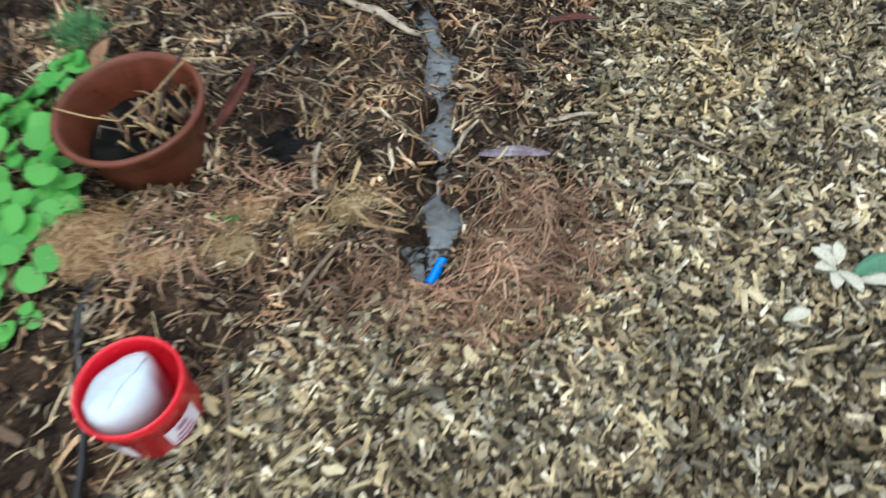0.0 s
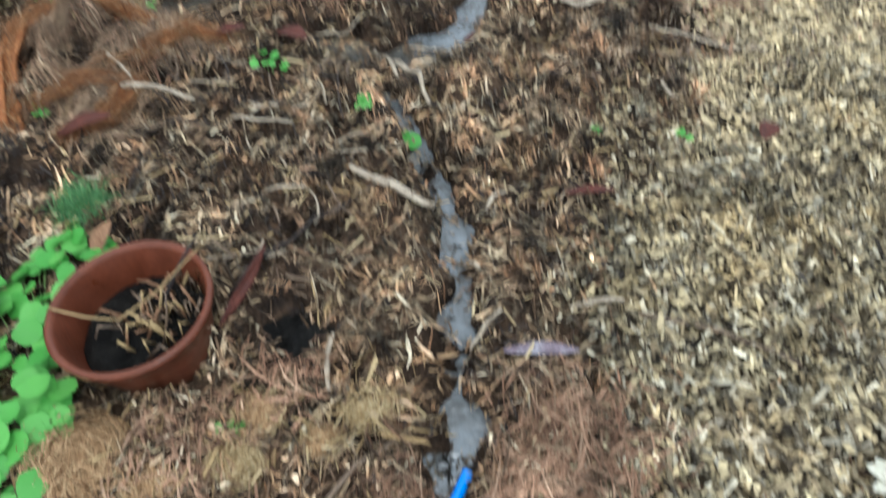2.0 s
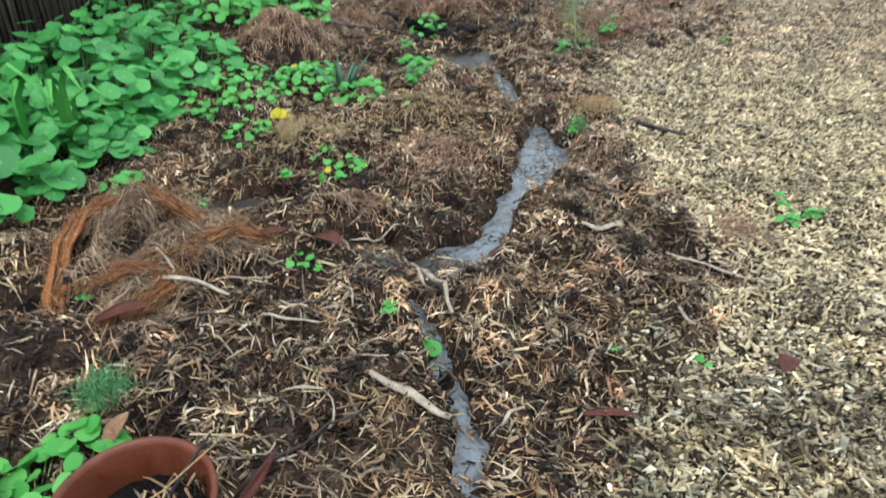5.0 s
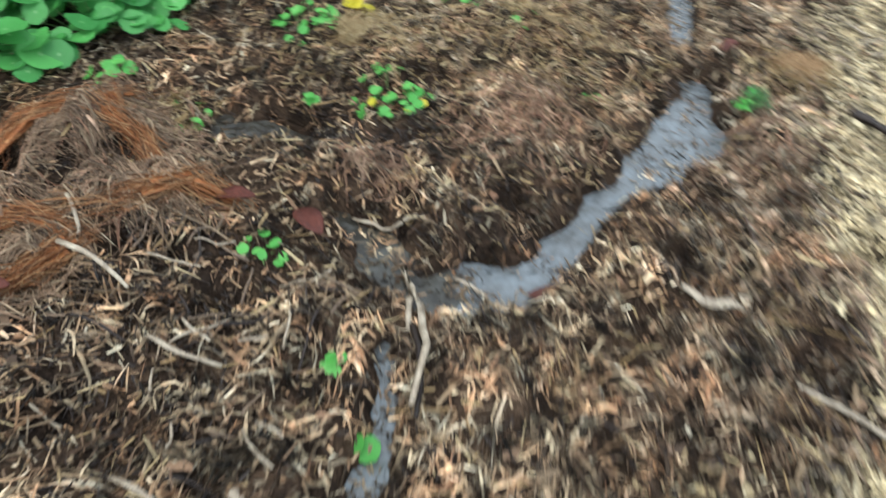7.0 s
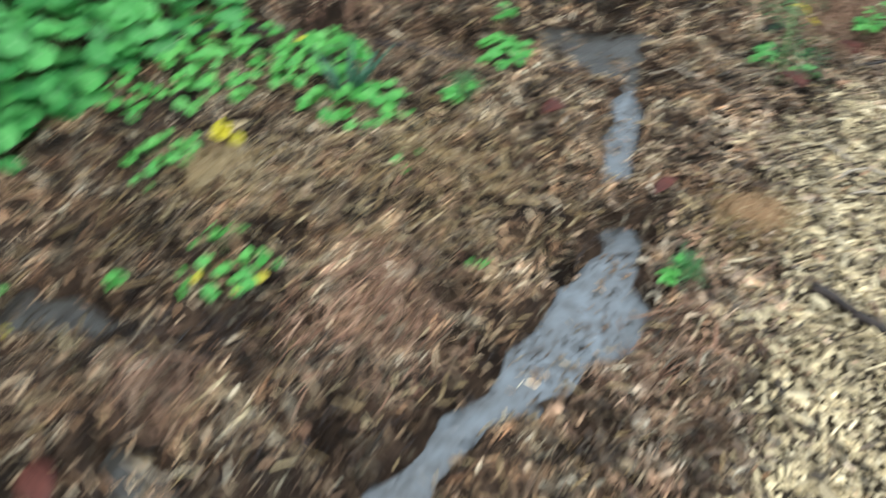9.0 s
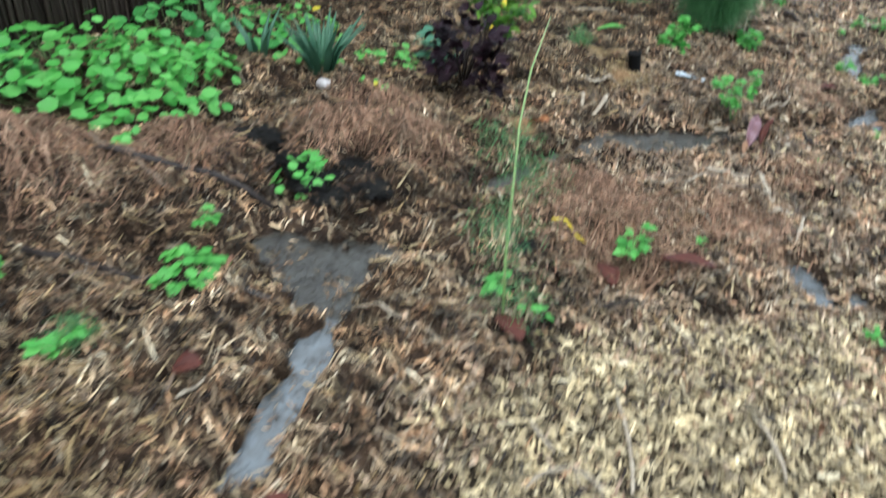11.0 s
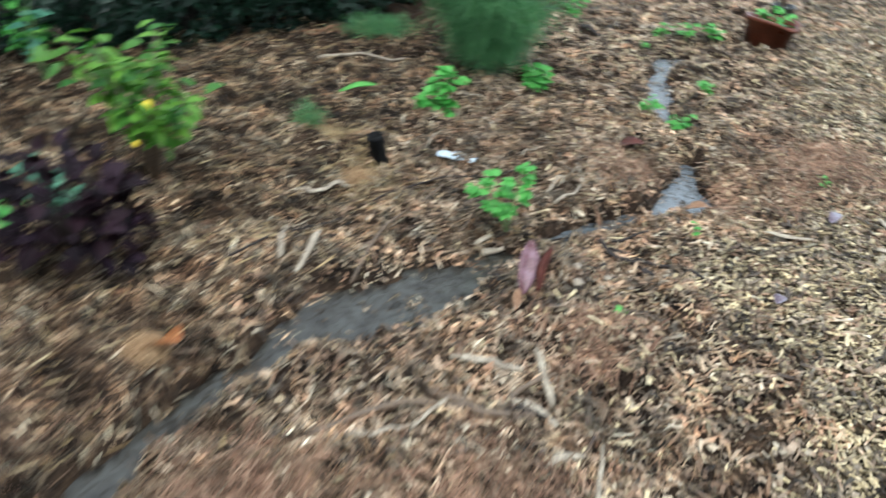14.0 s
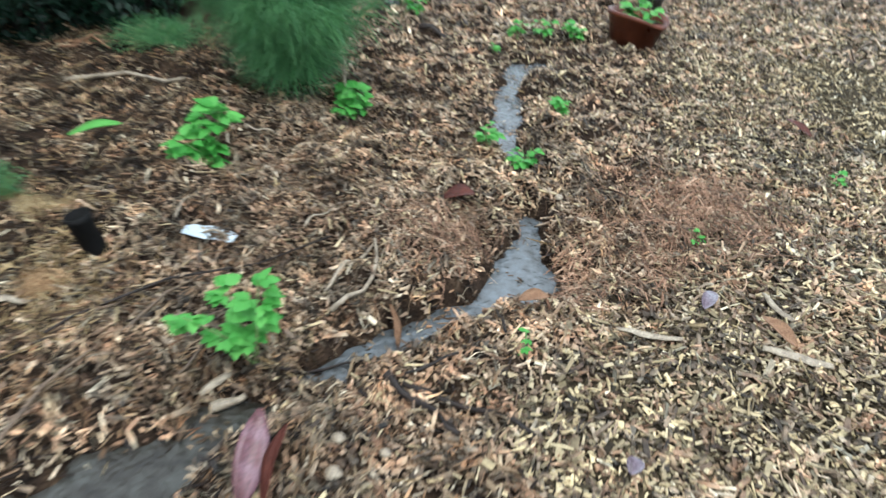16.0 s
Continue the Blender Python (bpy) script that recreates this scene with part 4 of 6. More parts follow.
bx, by = -0.508, 0.516
bucket = empty("red_bucket", pose(bx, by, hz(bx, by) - 0.004, 0, 0, 20), "small open red plastic bucket with white labels", "bucket")
bm = bmesh.new()
lathe(bm, [(0.0, 0.0), (0.08, 0.0), (0.085, 0.004), (0.0895, 0.115), (0.0935, 0.117), (0.0945, 0.148), (0.0925, 0.153), (0.0895, 0.153), (0.088, 0.145), (0.086, 0.115), (0.082, 0.006), (0.0, 0.004)], 56)
part("shell", bm, M_RED, bucket)
for a0 in (-2.25, -0.75, 0.75, 2.25):
    bm = bmesh.new()
    cols = []
    for q in np.linspace(a0 - 0.4, a0 + 0.4, 12):
        cols.append([bm.verts.new(((r + 0.0015) * math.cos(q), (r + 0.0015) * math.sin(q), z)) for r, z in ((0.0862, 0.03), (0.0887, 0.092))])
    for c0, c1 in zip(cols, cols[1:]):
        bm.faces.new((c0[0], c1[0], c1[1], c0[1]))
    lab = part("label", bm, M_LABEL, bucket, "white printed label")
    for k, (z0, z1, wd) in enumerate(((0.038, 0.046, 0.3), (0.054, 0.061, 0.24), (0.07, 0.084, 0.16))):
        bm = bmesh.new()
        cols = []
        for q in np.linspace(a0 - wd, a0 + wd * 0.6, 8):
            cols.append([bm.verts.new(((0.085 + 0.04 * z + 0.0032) * math.cos(q), (0.085 + 0.04 * z + 0.0032) * math.sin(q), z)) for z in (z0, z1)])
        for c0, c1 in zip(cols, cols[1:]):
            bm.faces.new((c0[0], c1[0], c1[1], c0[1]))
        part("print_bar", bm, M_BARS, lab)
scoop = empty("white_tub", pose(bx - 0.014, by - 0.004, hz(bx, by) + 0.105, -14, -14, -10), "white translucent plastic tub lying in the bucket", "tub")
bm = bmesh.new()
lathe(bm, [(0.0, 0.052), (0.035, 0.051), (0.056, 0.046), (0.064, 0.037), (0.068, 0.02), (0.068, -0.05), (0.064, -0.05), (0.0, -0.045)], 44)
for v in bm.verts:
    v.co.y *= 1.12
    v.co.x *= 0.82
    v.co.x *= 1.0 - 0.3 * max(0.0, v.co.y / 0.075) ** 2
    v.co.x *= 1.0 - 0.12 * (v.co.y > 0.03)
    v.co.z += 0.003 * noise.noise(v.co * 30)
part("body", bm, M_WHITE, scoop)
bm = bmesh.new()
tube(bm, [(0.03, -0.06, 0.046), (0.026, -0.02, 0.053), (0.03, 0.02, 0.052), (0.024, 0.06, 0.045)], [0.0015, 0.003, 0.003, 0.0015], 6)
part("seam", bm, M_WHITE, scoop)


def hose(pts, r, label):
    bm = bmesh.new()
    c = []
    for (x0, y0, z0), (x1, y1, z1) in zip(pts, pts[1:]):
        for t in np.linspace(0, 1, 6, endpoint=False):
            x, y = x0 + (x1 - x0) * t, y0 + (y1 - y0) * t
            c.append((x, y, hz(x, y) + z0 + (z1 - z0) * t + r))
    # smoothed along its length
    for _ in range(4):
        c = [c[0]] + [tuple((np.array(a) + 2 * np.array(b) + np.array(d)) / 4) for a, b, d in zip(c, c[1:], c[2:])] + [c[-1]]
    o = Vector(c[0])
    tube(bm, [Vector(p) - o for p in c], r, 10)
    ob = part("irrigation_hose", bm, M_BLACK)
    ob.location = o
    return tagged(ob, label, "hose", "irrigation hoses")


hose([(-0.735, 0.83, -0.005), (-0.715, 0.7, 0.016), (-0.66, 0.5, 0.018), (-0.615, 0.36, 0.02), (-0.55, 0.15, 0.016), (-0.5, -0.1, 0.0)], 0.0085, "black plastic irrigation hose half under the mulch")
hose([(-1.98, 3.9, 0.05), (-1.82, 4.05, 0.04), (-1.62, 4.26, 0.02), (-1.5, 4.36, -0.02)], 0.0085, "black irrigation hose coming out of the nasturtium")
hose([(-0.95, 4.5, -0.005), (-0.7, 4.62, 0.005), (-0.45, 4.7, 0.005), (-0.3, 4.74, 0.0)], 0.007, "thin black hose end beside the pool")

bm = bmesh.new()
lathe(bm, [(0.0125, -0.037), (0.0125, 0.03), (0.0135, 0.032), (0.0135, 0.037), (0.0105, 0.037), (0.0105, -0.037), (0.0125, -0.037)], 24)
t = part("blue_pipe_end", bm, M_BLUE)
t.matrix_world = pose(-0.008, 0.905, -0.008, 90, 0, -22)
tagged(t, "short bright blue plastic pipe end in the water", "pipe")


def dry_leaf(x, y, L, W, yaw, material, label, up=0.0, roll=0.0, lift=0.036, category="leaf", name="dry_leaf"):
    bm = bmesh.new()
    rows = []
    for k in range(11):
        t = k / 10
        w = W * math.sin(math.pi * (0.04 + 0.93 * t)) ** 0.75 * 0.5
        c = 0.25 * W * math.sin(2.2 * t)
        line = [(t * L, s * w, c + 0.35 * abs(s) ** 1.5 * w + 0.01 * L * math.sin(9 * t + 3 * s)) for s in (-1, -0.5, 0, 0.5, 1)]
        rows.append([bm.verts.new(p) for p in line] + [bm.verts.new((p[0], p[1], p[2] - 0.0015)) for p in line[::-1]])
    for r0, r1 in zip(rows, rows[1:]):
        for k in range(10):
            bm.faces.new((r0[k], r0[(k + 1) % 10], r1[(k + 1) % 10], r1[k]))
    bm.faces.new(rows[0][::-1])
    bm.faces.new(rows[-1])
    ob = part(name, bm, material)
    ob.matrix_world = pose(x, y, max(hz(x, y), WATER - 0.02) + lift, roll, -up, yaw)
    return tagged(ob, label, category, "dry leaves")


dry_leaf(0.075, 1.19, 0.17, 0.034, 2, M_PURPLE, "purple-grey curled dry leaf beside the water")
dry_leaf(0.9, 0.7, 0.16, 0.09, 35, M_REDLEAF, "dark brown dry leaf on pale chips", roll=10)
WP = "withered cream-white petal of a fallen bloom on pale chips"
for x, y, L, W, a, m, lab, u in [(0.855, 0.935, 0.065, 0.032, 152, M_PETAL, WP, 14), (0.855, 0.93, 0.055, 0.03, 190, M_PETAL, WP, 8), (0.86, 0.925, 0.07, 0.03, -70, M_PETAL, WP, 10), (0.85, 0.925, 0.055, 0.03, -105, M_PETAL, WP, 4),
                                 (0.86, 0.94, 0.05, 0.028, 88, M_PETAL, WP, 16), (0.855, 0.94, 0.052, 0.03, 122, M_PETAL, WP, 10), (0.885, 0.915, 0.1, 0.045, 18, M_BLUEGREEN, "pale green folded leaf on chips", 8),
                                 (0.89, 0.9, 0.075, 0.03, -12, M_PETAL, WP, 14), (0.71, 0.79, 0.055, 0.028, 18, M_PETAL, "small whitish petal on pale chips", 8)]:
    dry_leaf(x, y, L, W, a, m, lab, up=u, lift=0.028)
dry_leaf(-0.57, 1.2, 0.22, 0.03, 72, M_REDLEAF, "upright strip of red-brown bark beside the pot", up=14, roll=60, name="bark_strip", category="bark")
dry_leaf(-0.93, 1.37, 0.11, 0.05, 60, M_FLAKE, "brown bark piece behind the pot", up=35, name="bark_strip", category="bark")
dry_leaf(-0.93, 2.37, 0.13, 0.05, 15, M_REDLEAF, "dark red wet bark tip on the fibre mound", up=8, name="bark_strip", category="bark")
dry_leaf(-1.2, 1.8, 0.16, 0.06, 25, M_REDLEAF, "dark red wet bark piece at the mound's foot", up=6, name="bark_strip", category="bark")
dry_leaf(-0.72, 2.46, 0.13, 0.07, -25, M_REDLEAF, "dull red wet leaf beside the muddy pool")
dry_leaf(-0.06, 2.56, 0.12, 0.05, 20, M_REDLEAF, "dark red wet leaf at the water's edge")
dry_leaf(0.16, 4.0, 0.1, 0.045, 70, M_REDLEAF, "dark red-brown wet leaf beside the channel")
dry_leaf(-0.33, 4.26, 0.08, 0.08, 40, M_REDLEAF, "dark red-brown wet leaf over a hole")
dry_leaf(0.94, 7.09, 0.22, 0.075, 92, M_MAROON, "purple-red curled leaf standing by the pool", up=28, roll=15)
dry_leaf(0.995, 7.08, 0.18, 0.055, 78, M_REDLEAF, "dark red curled leaf standing by the pool", up=34, roll=-40)
dry_leaf(0.93, 7.0, 0.09, 0.03, 95, M_FLAKE, "brown torn bark under the leaf", up=20, name="bark_strip", category="bark")
dry_leaf(1.21, 7.74, 0.15, 0.045, 112, M_FLAKE, "brown dry leaf standing by the channel", up=25, roll=50)
dry_leaf(-0.36, 8.72, 0.22, 0.08, 25, M_SEED, "fallen light green leaf on brown mulch", up=5)
dry_leaf(1.28, 8.62, 0.13, 0.1, 10, M_REDLEAF, "dark brown bark clump on the mulch", name="bark_lump", category="bark")
dry_leaf(-0.1, 6.45, 0.13, 0.1, -20, M_ORBARK, "orange dry bark flake", up=20, name="bark_flake", category="bark")
dry_leaf(0.75, 5.62, 0.2, 0.07, 10, M_REDLEAF, "dark red-brown wet leaf beside a seedling")
dry_leaf(0.36, 4.95, 0.14, 0.09, -40, M_REDLEAF, "dark red leaf scraps at the stem's foot")
dry_leaf(0.55, 5.55, 0.16, 0.08, -60, M_REDLEAF, "dark red-brown dry leaf under a seedling")
dry_leaf(2.45, 7.85, 0.14, 0.06, 120, M_FLAKE, "brown bark flake on pale chips", name="bark_flake", category="bark")
dry_leaf(1.58, 7.95, 0.1, 0.06, 10, M_FLAKE, "brown bark flake by the puddle", name="bark_flake", category="bark")
dry_leaf(2.2, 8.0, 0.1, 0.05, 60, M_PURPLE, "small purple-grey leaf on the mulch")
dry_leaf(1.85, 7.3, 0.05, 0.045, 60, M_PURPLE, "small purple-grey leaf on pale chips")
dry_leaf(3.15, 9.6, 0.2, 0.06, 110, M_REDLEAF, "dark brown leaf on grey chips")
dry_leaf(0.86, 1.98, 0.07, 0.06, 60, M_REDLEAF, "dark brown bark flake on pale chips", name="bark_flake", category="bark")
dry_leaf(0.25, 1.72, 0.14, 0.03, 5, M_REDLEAF, "dark purple-brown wet leaf on brown mulch")

# sticks and strips of wood lying about
W = "bleached wood strip lying on brown mulch"
for a in [(-0.62, 2.58, -0.43, 2.62, 0.022), (0.59, 2.53, 1.0, 2.47, 0.026), (0.29, 2.7, 0.45, 2.71, 0.03), (-0.35, 1.74, -0.11, 1.67, 0.03), (-0.59, 1.66, -0.46, 1.66, 0.02),
          (0.03, 1.655, 0.085, 1.735, 0.018), (0.24, 1.35, 0.37, 1.36, 0.02), (-0.32, 1.23, -0.31, 1.09, 0.022), (-0.01, 1.49, 0.02, 1.45, 0.02), (0.0, 1.22, 0.07, 1.3, 0.018),
          (-0.75, 1.93, -0.56, 1.96, 0.018), (-0.7, 2.0, -0.6, 1.98, 0.014), (0.75, 6.75, 0.98, 6.72, 0.035), (0.96, 6.55, 1.12, 6.52, 0.032), (1.02, 6.85, 1.1, 6.6, 0.03), (0.72, 6.35, 0.84, 6.62, 0.026),
          (0.55, 6.3, 0.74, 6.38, 0.026), (1.25, 6.5, 1.22, 6.15, 0.028), (1.1, 6.35, 1.2, 6.42, 0.03), (-0.12, 7.6, 0.1, 7.75, 0.035), (-0.05, 7.25, 0.02, 7.05, 0.03), (0.12, 7.2, 0.1, 7.0, 0.03),
          (0.95, 7.88, 1.07, 8.12, 0.022), (1.9, 7.9, 2.1, 7.85, 0.03), (2.35, 7.85, 2.55, 7.8, 0.04), (2.45, 8.15, 2.5, 8.0, 0.03), (0.4, 8.15, 0.55, 8.12, 0.02), (0.25, 9.05, 0.45, 9.02, 0.025),
          (-0.1, 4.82, 0.1, 4.78, 0.02), (-0.25, 4.3, -0.23, 4.18, 0.025), (-0.3, 4.75, -0.22, 4.66, 0.02), (0.78, 4.85, 0.9, 4.55, 0.022), (-1.45, 5.4, -1.35, 5.25, 0.025),
          (-0.34, 2.44, -0.27, 2.28, 0.026), (-0.26, 2.52, -0.16, 2.5, 0.02), (0.62, 2.12, 0.58, 2.2, 0.02), (-1.7, 4.35, -1.55, 4.3, 0.02), (1.15, 5.0, 1.25, 4.8, 0.02), (0.7, 7.45, 0.76, 7.53, 0.03)]:
    strip(*a, M_PEEL, W, bend=rng.uniform(-0.06, 0.06))
strip(0.3, 5.65, 0.46, 5.66, 0.024, M_FRUIT, "yellow-orange split stick on reddish fibre", name="stick", category="stick")
stick(-0.39, 2.47, -0.15, 2.08, 0.012, M_PEEL, "pale brown branch lying along the channel", bend=0.03, lift=0.04)
stick(-0.27, 2.3, -0.13, 2.05, 0.009, M_DARKTWIG, "dark wet twig bridging the narrow channel", lift=0.03)
stick(0.65, 3.86, 0.77, 3.83, 0.017, M_DARKTWIG, "short charred black stick on pale chips")
stick(0.76, 3.83, 0.9, 3.79, 0.015, M_DARKTWIG, "short charred black stick on pale chips")
stick(-0.3, 0.79, -0.12, 1.0, 0.006, M_TWIG, "thin grey twig on brown fibre")
stick(-0.4, 0.6, -0.335, 0.3, 0.007, M_TWIG, "thin brown twig on pale chips")
stick(-0.58, 1.3, -0.3, 1.6, 0.006, M_DARKTWIG, "thin dark twig leaning from the pot", rise=0.03)
stick(0.4, 1.32, 0.75, 1.2, 0.005, M_TWIG, "thin twig on pale chips")
stick(0.3, 7.05, 0.55, 7.9, 0.007, M_TWIG, "long thin straw-coloured twig over the mulch", lift=0.03)
stick(0.62, 7.5, 0.75, 7.7, 0.006, M_TWIG, "thin brown twig beside the seedling")
stick(0.9, 7.55, 1.25, 7.72, 0.006, M_DARKTWIG, "thin dark twig along the channel", lift=0.02)
stick(-0.2, 6.9, 0.9, 8.2, 0.006, M_DARKTWIG, "long thin dark twig across the mulch", lift=0.03)
stick(1.2, 7.55, 1.42, 7.38, 0.014, M_DARKTWIG, "dark wet stick on brown mulch")
stick(-1.45, 4.9, -0.7, 5.15, 0.02, M_DARKTWIG, "thick dark fallen branch beside the pool", lift=0.02)
stick(-1.2, 4.45, -0.75, 4.55, 0.016, M_DARKTWIG, "dark fallen branch on brown mulch", lift=0.02)
stick(-1.5, 5.0, -1.05, 4.95, 0.018, M_TWIG, "brown rotting branch on the mound", lift=0.02)
stick(0.45, 6.3, 0.85, 6.45, 0.014, M_TWIG, "bent brown root on the mulch", lift=0.02, bend=0.06)
stick(0.65, 6.62, 1.05, 6.5, 0.016, M_TWIG, "curved brown root on the mulch", lift=0.03, bend=-0.07)
stick(1.0, 6.45, 1.1, 6.75, 0.013, M_TWIG, "curved brown root on the mulch", lift=0.02, bend=0.08)
stick(0.7, 9.5, 0.66, 9.62, 0.008, M_PEEL, "pale upright twig by the leafy plant", rise=0.12)
stick(0.9, 10.85, 1.5, 10.75, 0.03, M_DARKTWIG, "dark charred log on the mulch", lift=0.01)
stick(1.7, 9.38, 1.95, 9.42, 0.01, M_TWIG, "brown twig across the mulch")
stick(-1.09, 2.02, -0.87, 2.01, 0.008, M_PEEL, "pale splintered stick at the mound's foot", lift=0.05)
stick(-1.16, 2.13, -1.06, 2.05, 0.007, M_PEEL, "pale curled stick on the fibre mound", lift=0.04)
stick(-1.1, 9.9, -0.72, 9.8, 0.012, M_FLAKE, "red-brown fallen twig below the hedge", lift=0.03)
stick(-1.0, 9.75, -0.8, 9.92, 0.01, M_FLAKE, "red-brown fallen twig below the hedge", lift=0.04)
stick(-0.78, 9.42, -0.18, 9.52, 0.014, M_PEEL, "pale bare branch below the feathery bush", lift=0.03)
stick(0.74, 7.42, 0.82, 7.47, 0.016, M_PEEL, "short pale cut wood piece beside the seedling", lift=0.03, bend=0.0)
stick(0.99, 7.78, 1.07, 8.13, 0.009, M_PEEL, "curved bleached branch beside the channel", lift=0.03, bend=-0.06)
stick(1.25, 7.55, 1.62, 7.4, 0.011, M_DARKTWIG, "dark wet branch on brown mulch", lift=0.02)
for k in range(46):
    x, y = rng.uniform(-1.0, -0.3), rng.uniform(1.35, 2.25)
    a, L = rng.uniform(0, 3.14), rng.uniform(0.05, 0.16)
    (stick if k % 2 else strip)(x, y, x + L * math.cos(a), y + L * math.sin(a), 0.004 if k % 2 else 0.012, (M_TWIG, M_PEEL, M_DARKTWIG)[k % 3], "short dry twig scrap on brown mulch" if k % 2 else "short dry wood splinter on brown mulch", bend=rng.uniform(-0.05, 0.05))
for k in range(50):
    x, y = rng.uniform(-1.2, 1.6), rng.uniform(4.0, 8.6)
    a, L = rng.uniform(0, 3.14), rng.uniform(0.06, 0.2)
    if run_shape(np.array([x]), np.array([y]))[0] < 0.1:
        (stick if k % 2 else strip)(x, y, x + L * math.cos(a), y + L * math.sin(a), 0.005 if k % 2 else 0.018, (M_TWIG, M_PEEL, M_DARKTWIG, M_TWIG)[k % 4], "short dry twig scrap on brown mulch" if k % 2 else "short dry wood splinter on brown mulch", bend=rng.uniform(-0.05, 0.05))

# black clods of wet soil
for x, y, r0, k in ((-0.46, 1.27, 0.095, 0.45), (-0.38, 1.22, 0.06, 0.5), (-1.56, 2.0, 0.1, 0.3), (-0.56, 5.56, 0.13, 0.4), (-0.66, 5.38, 0.11, 0.35), (-0.8, 5.45, 0.08, 0.4), (-1.1, 5.5, 0.11, 0.5), (-0.42, 5.45, 0.08, 0.3), (0.28, 5.45, 0.06, 0.8), (-0.55, 5.35, 0.1, 0.25)):
    bm = bmesh.new()
    bmesh.ops.create_icosphere(bm, subdivisions=4, radius=r0)
    for v in bm.verts:
        c = v.co.copy()
        v.co *= 1 + 0.55 * noise.noise(c * 14 + Vector((x, y, 0)) * 9) + 0.4 * noise.noise(c * 45) + 0.15 * noise.noise(c * 110)
        v.co.z *= k * 0.7
    o = part("soil_clod", bm, M_SOIL)
    o.location = (x, y, hz(x, y) + 0.01)
    tagged(o, "black wet clod of soil on brown mulch", "soil", "soil clods")

for x0, y0, x1, y1 in ((0.66, 4.42, 0.73, 4.53), (0.73, 4.54, 0.84, 4.5), (0.7, 4.36, 0.78, 4.4), (0.8, 4.44, 0.9, 4.38)):
    strip(x0, y0, x1, y1, 0.018, M_PEEL, "pale curved splinter on a dark root clump", lift=0.035, bend=0.08)

# orange bark strips on the fibre mound
for pts, w in [([(-1.46, 2.64, 0.03), (-1.54, 2.5, 0.06), (-1.57, 2.34, 0.08), (-1.55, 2.18, 0.07), (-1.5, 2.03, 0.04), (-1.41, 1.89, 0.01)], 0.06),
               ([(-1.62, 2.4, 0.05), (-1.5, 2.47, 0.08), (-1.36, 2.47, 0.06), (-1.22, 2.41, 0.02)], 0.06), ([(-1.12, 2.14, 0.02), (-1.05, 2.26, 0.05), (-0.99, 2.35, 0.05), (-0.88, 2.39, 0.02)], 0.07),
               ([(-1.17, 1.82, 0.02), (-1.12, 1.94, 0.05), (-1.08, 2.04, 0.03)], 0.06), ([(-1.3, 2.4, 0.03), (-1.2, 2.42, 0.04), (-1.1, 2.36, 0.03)], 0.04), ([(-1.32, 2.0, 0.02), (-1.22, 2.06, 0.04), (-1.12, 2.08, 0.02)], 0.04)]:
    P = [Vector((x, y, hz(x, y) + z)) for x, y, z in pts]
    o = P[0].copy()
    e = empty("bark_strip", Matrix.Translation(o), "orange fibrous palm bark strip on the mound", "bark", "bark strips")
    for q in range(7):
        bm = bmesh.new()
        a = rng.randint(0, max(0, len(P) - 3))
        b = len(P) if q else max(a + 2, len(P) - 1)
        off = Vector((rng.uniform(-1, 1), rng.uniform(-1, 1), rng.uniform(-0.3, 0.3))) * w * 0.35
        ribbon(bm, [p - o + off + Vector((rng.uniform(-1, 1), rng.uniform(-1, 1), rng.uniform(-0.5, 0.5))) * 0.012 for p in P[a:b]], [w * rng.uniform(0.2, 0.62) for p in P[a:b]], 0.0015, rng.uniform(-0.5, 0.8))
        part("shred", bm, M_ORBARK, e)
    bm = bmesh.new()
    for q in range(260):
        k = rng.randint(0, len(P) - 2)
        u = rng.random()
        c = P[k].lerp(P[k + 1], u) - o
        d = (P[k + 1] - P[k]).normalized() * rng.uniform(0.03, 0.09) + Vector((rng.uniform(-1, 1), rng.uniform(-1, 1), rng.uniform(-0.6, 0.4))) * 0.03
        c += Vector((rng.uniform(-1, 1), rng.uniform(-1, 1), rng.uniform(-0.8, 0.3))) * w * 0.6
        tube(bm, [c - d, c + Vector((0, 0, 0.008)), c + d], [0.0008, 0.0016, 0.0006], 3, False)
    f = part("fibre", bm, M_ORFIB, e)
    f["kind"] = "stuff"

# ---- beds further on ----
CB = "dark green sword-shaped leaf blades in a clump"
for x, y, L, n in ((-1.36, 6.42, 0.32, 34), (-1.0, 4.0, 0.22, 8), (-1.75, 6.35, 0.25, 6)):
    e = empty("blade_plant", pose(x, y, hz(x, y)), CB, "plant", "blade plants")
    for k in range(n):
        a = rng.uniform(0, 6.28)
        u = rng.uniform(0.25, 0.95) * L
        ll = L * rng.uniform(0.7, 1.1)
        bm = bmesh.new()
        ribbon(bm, [(0.03 * math.cos(a), 0.03 * math.sin(a), -0.02), (0.4 * u * math.cos(a), 0.4 * u * math.sin(a), 0.5 * ll), (u * math.cos(a), u * math.sin(a), ll)], [0.1 * L + 0.006, 0.125 * L, 0.003], 0.003, 0.5)
        part("blade", bm, M_AGAVE, e)

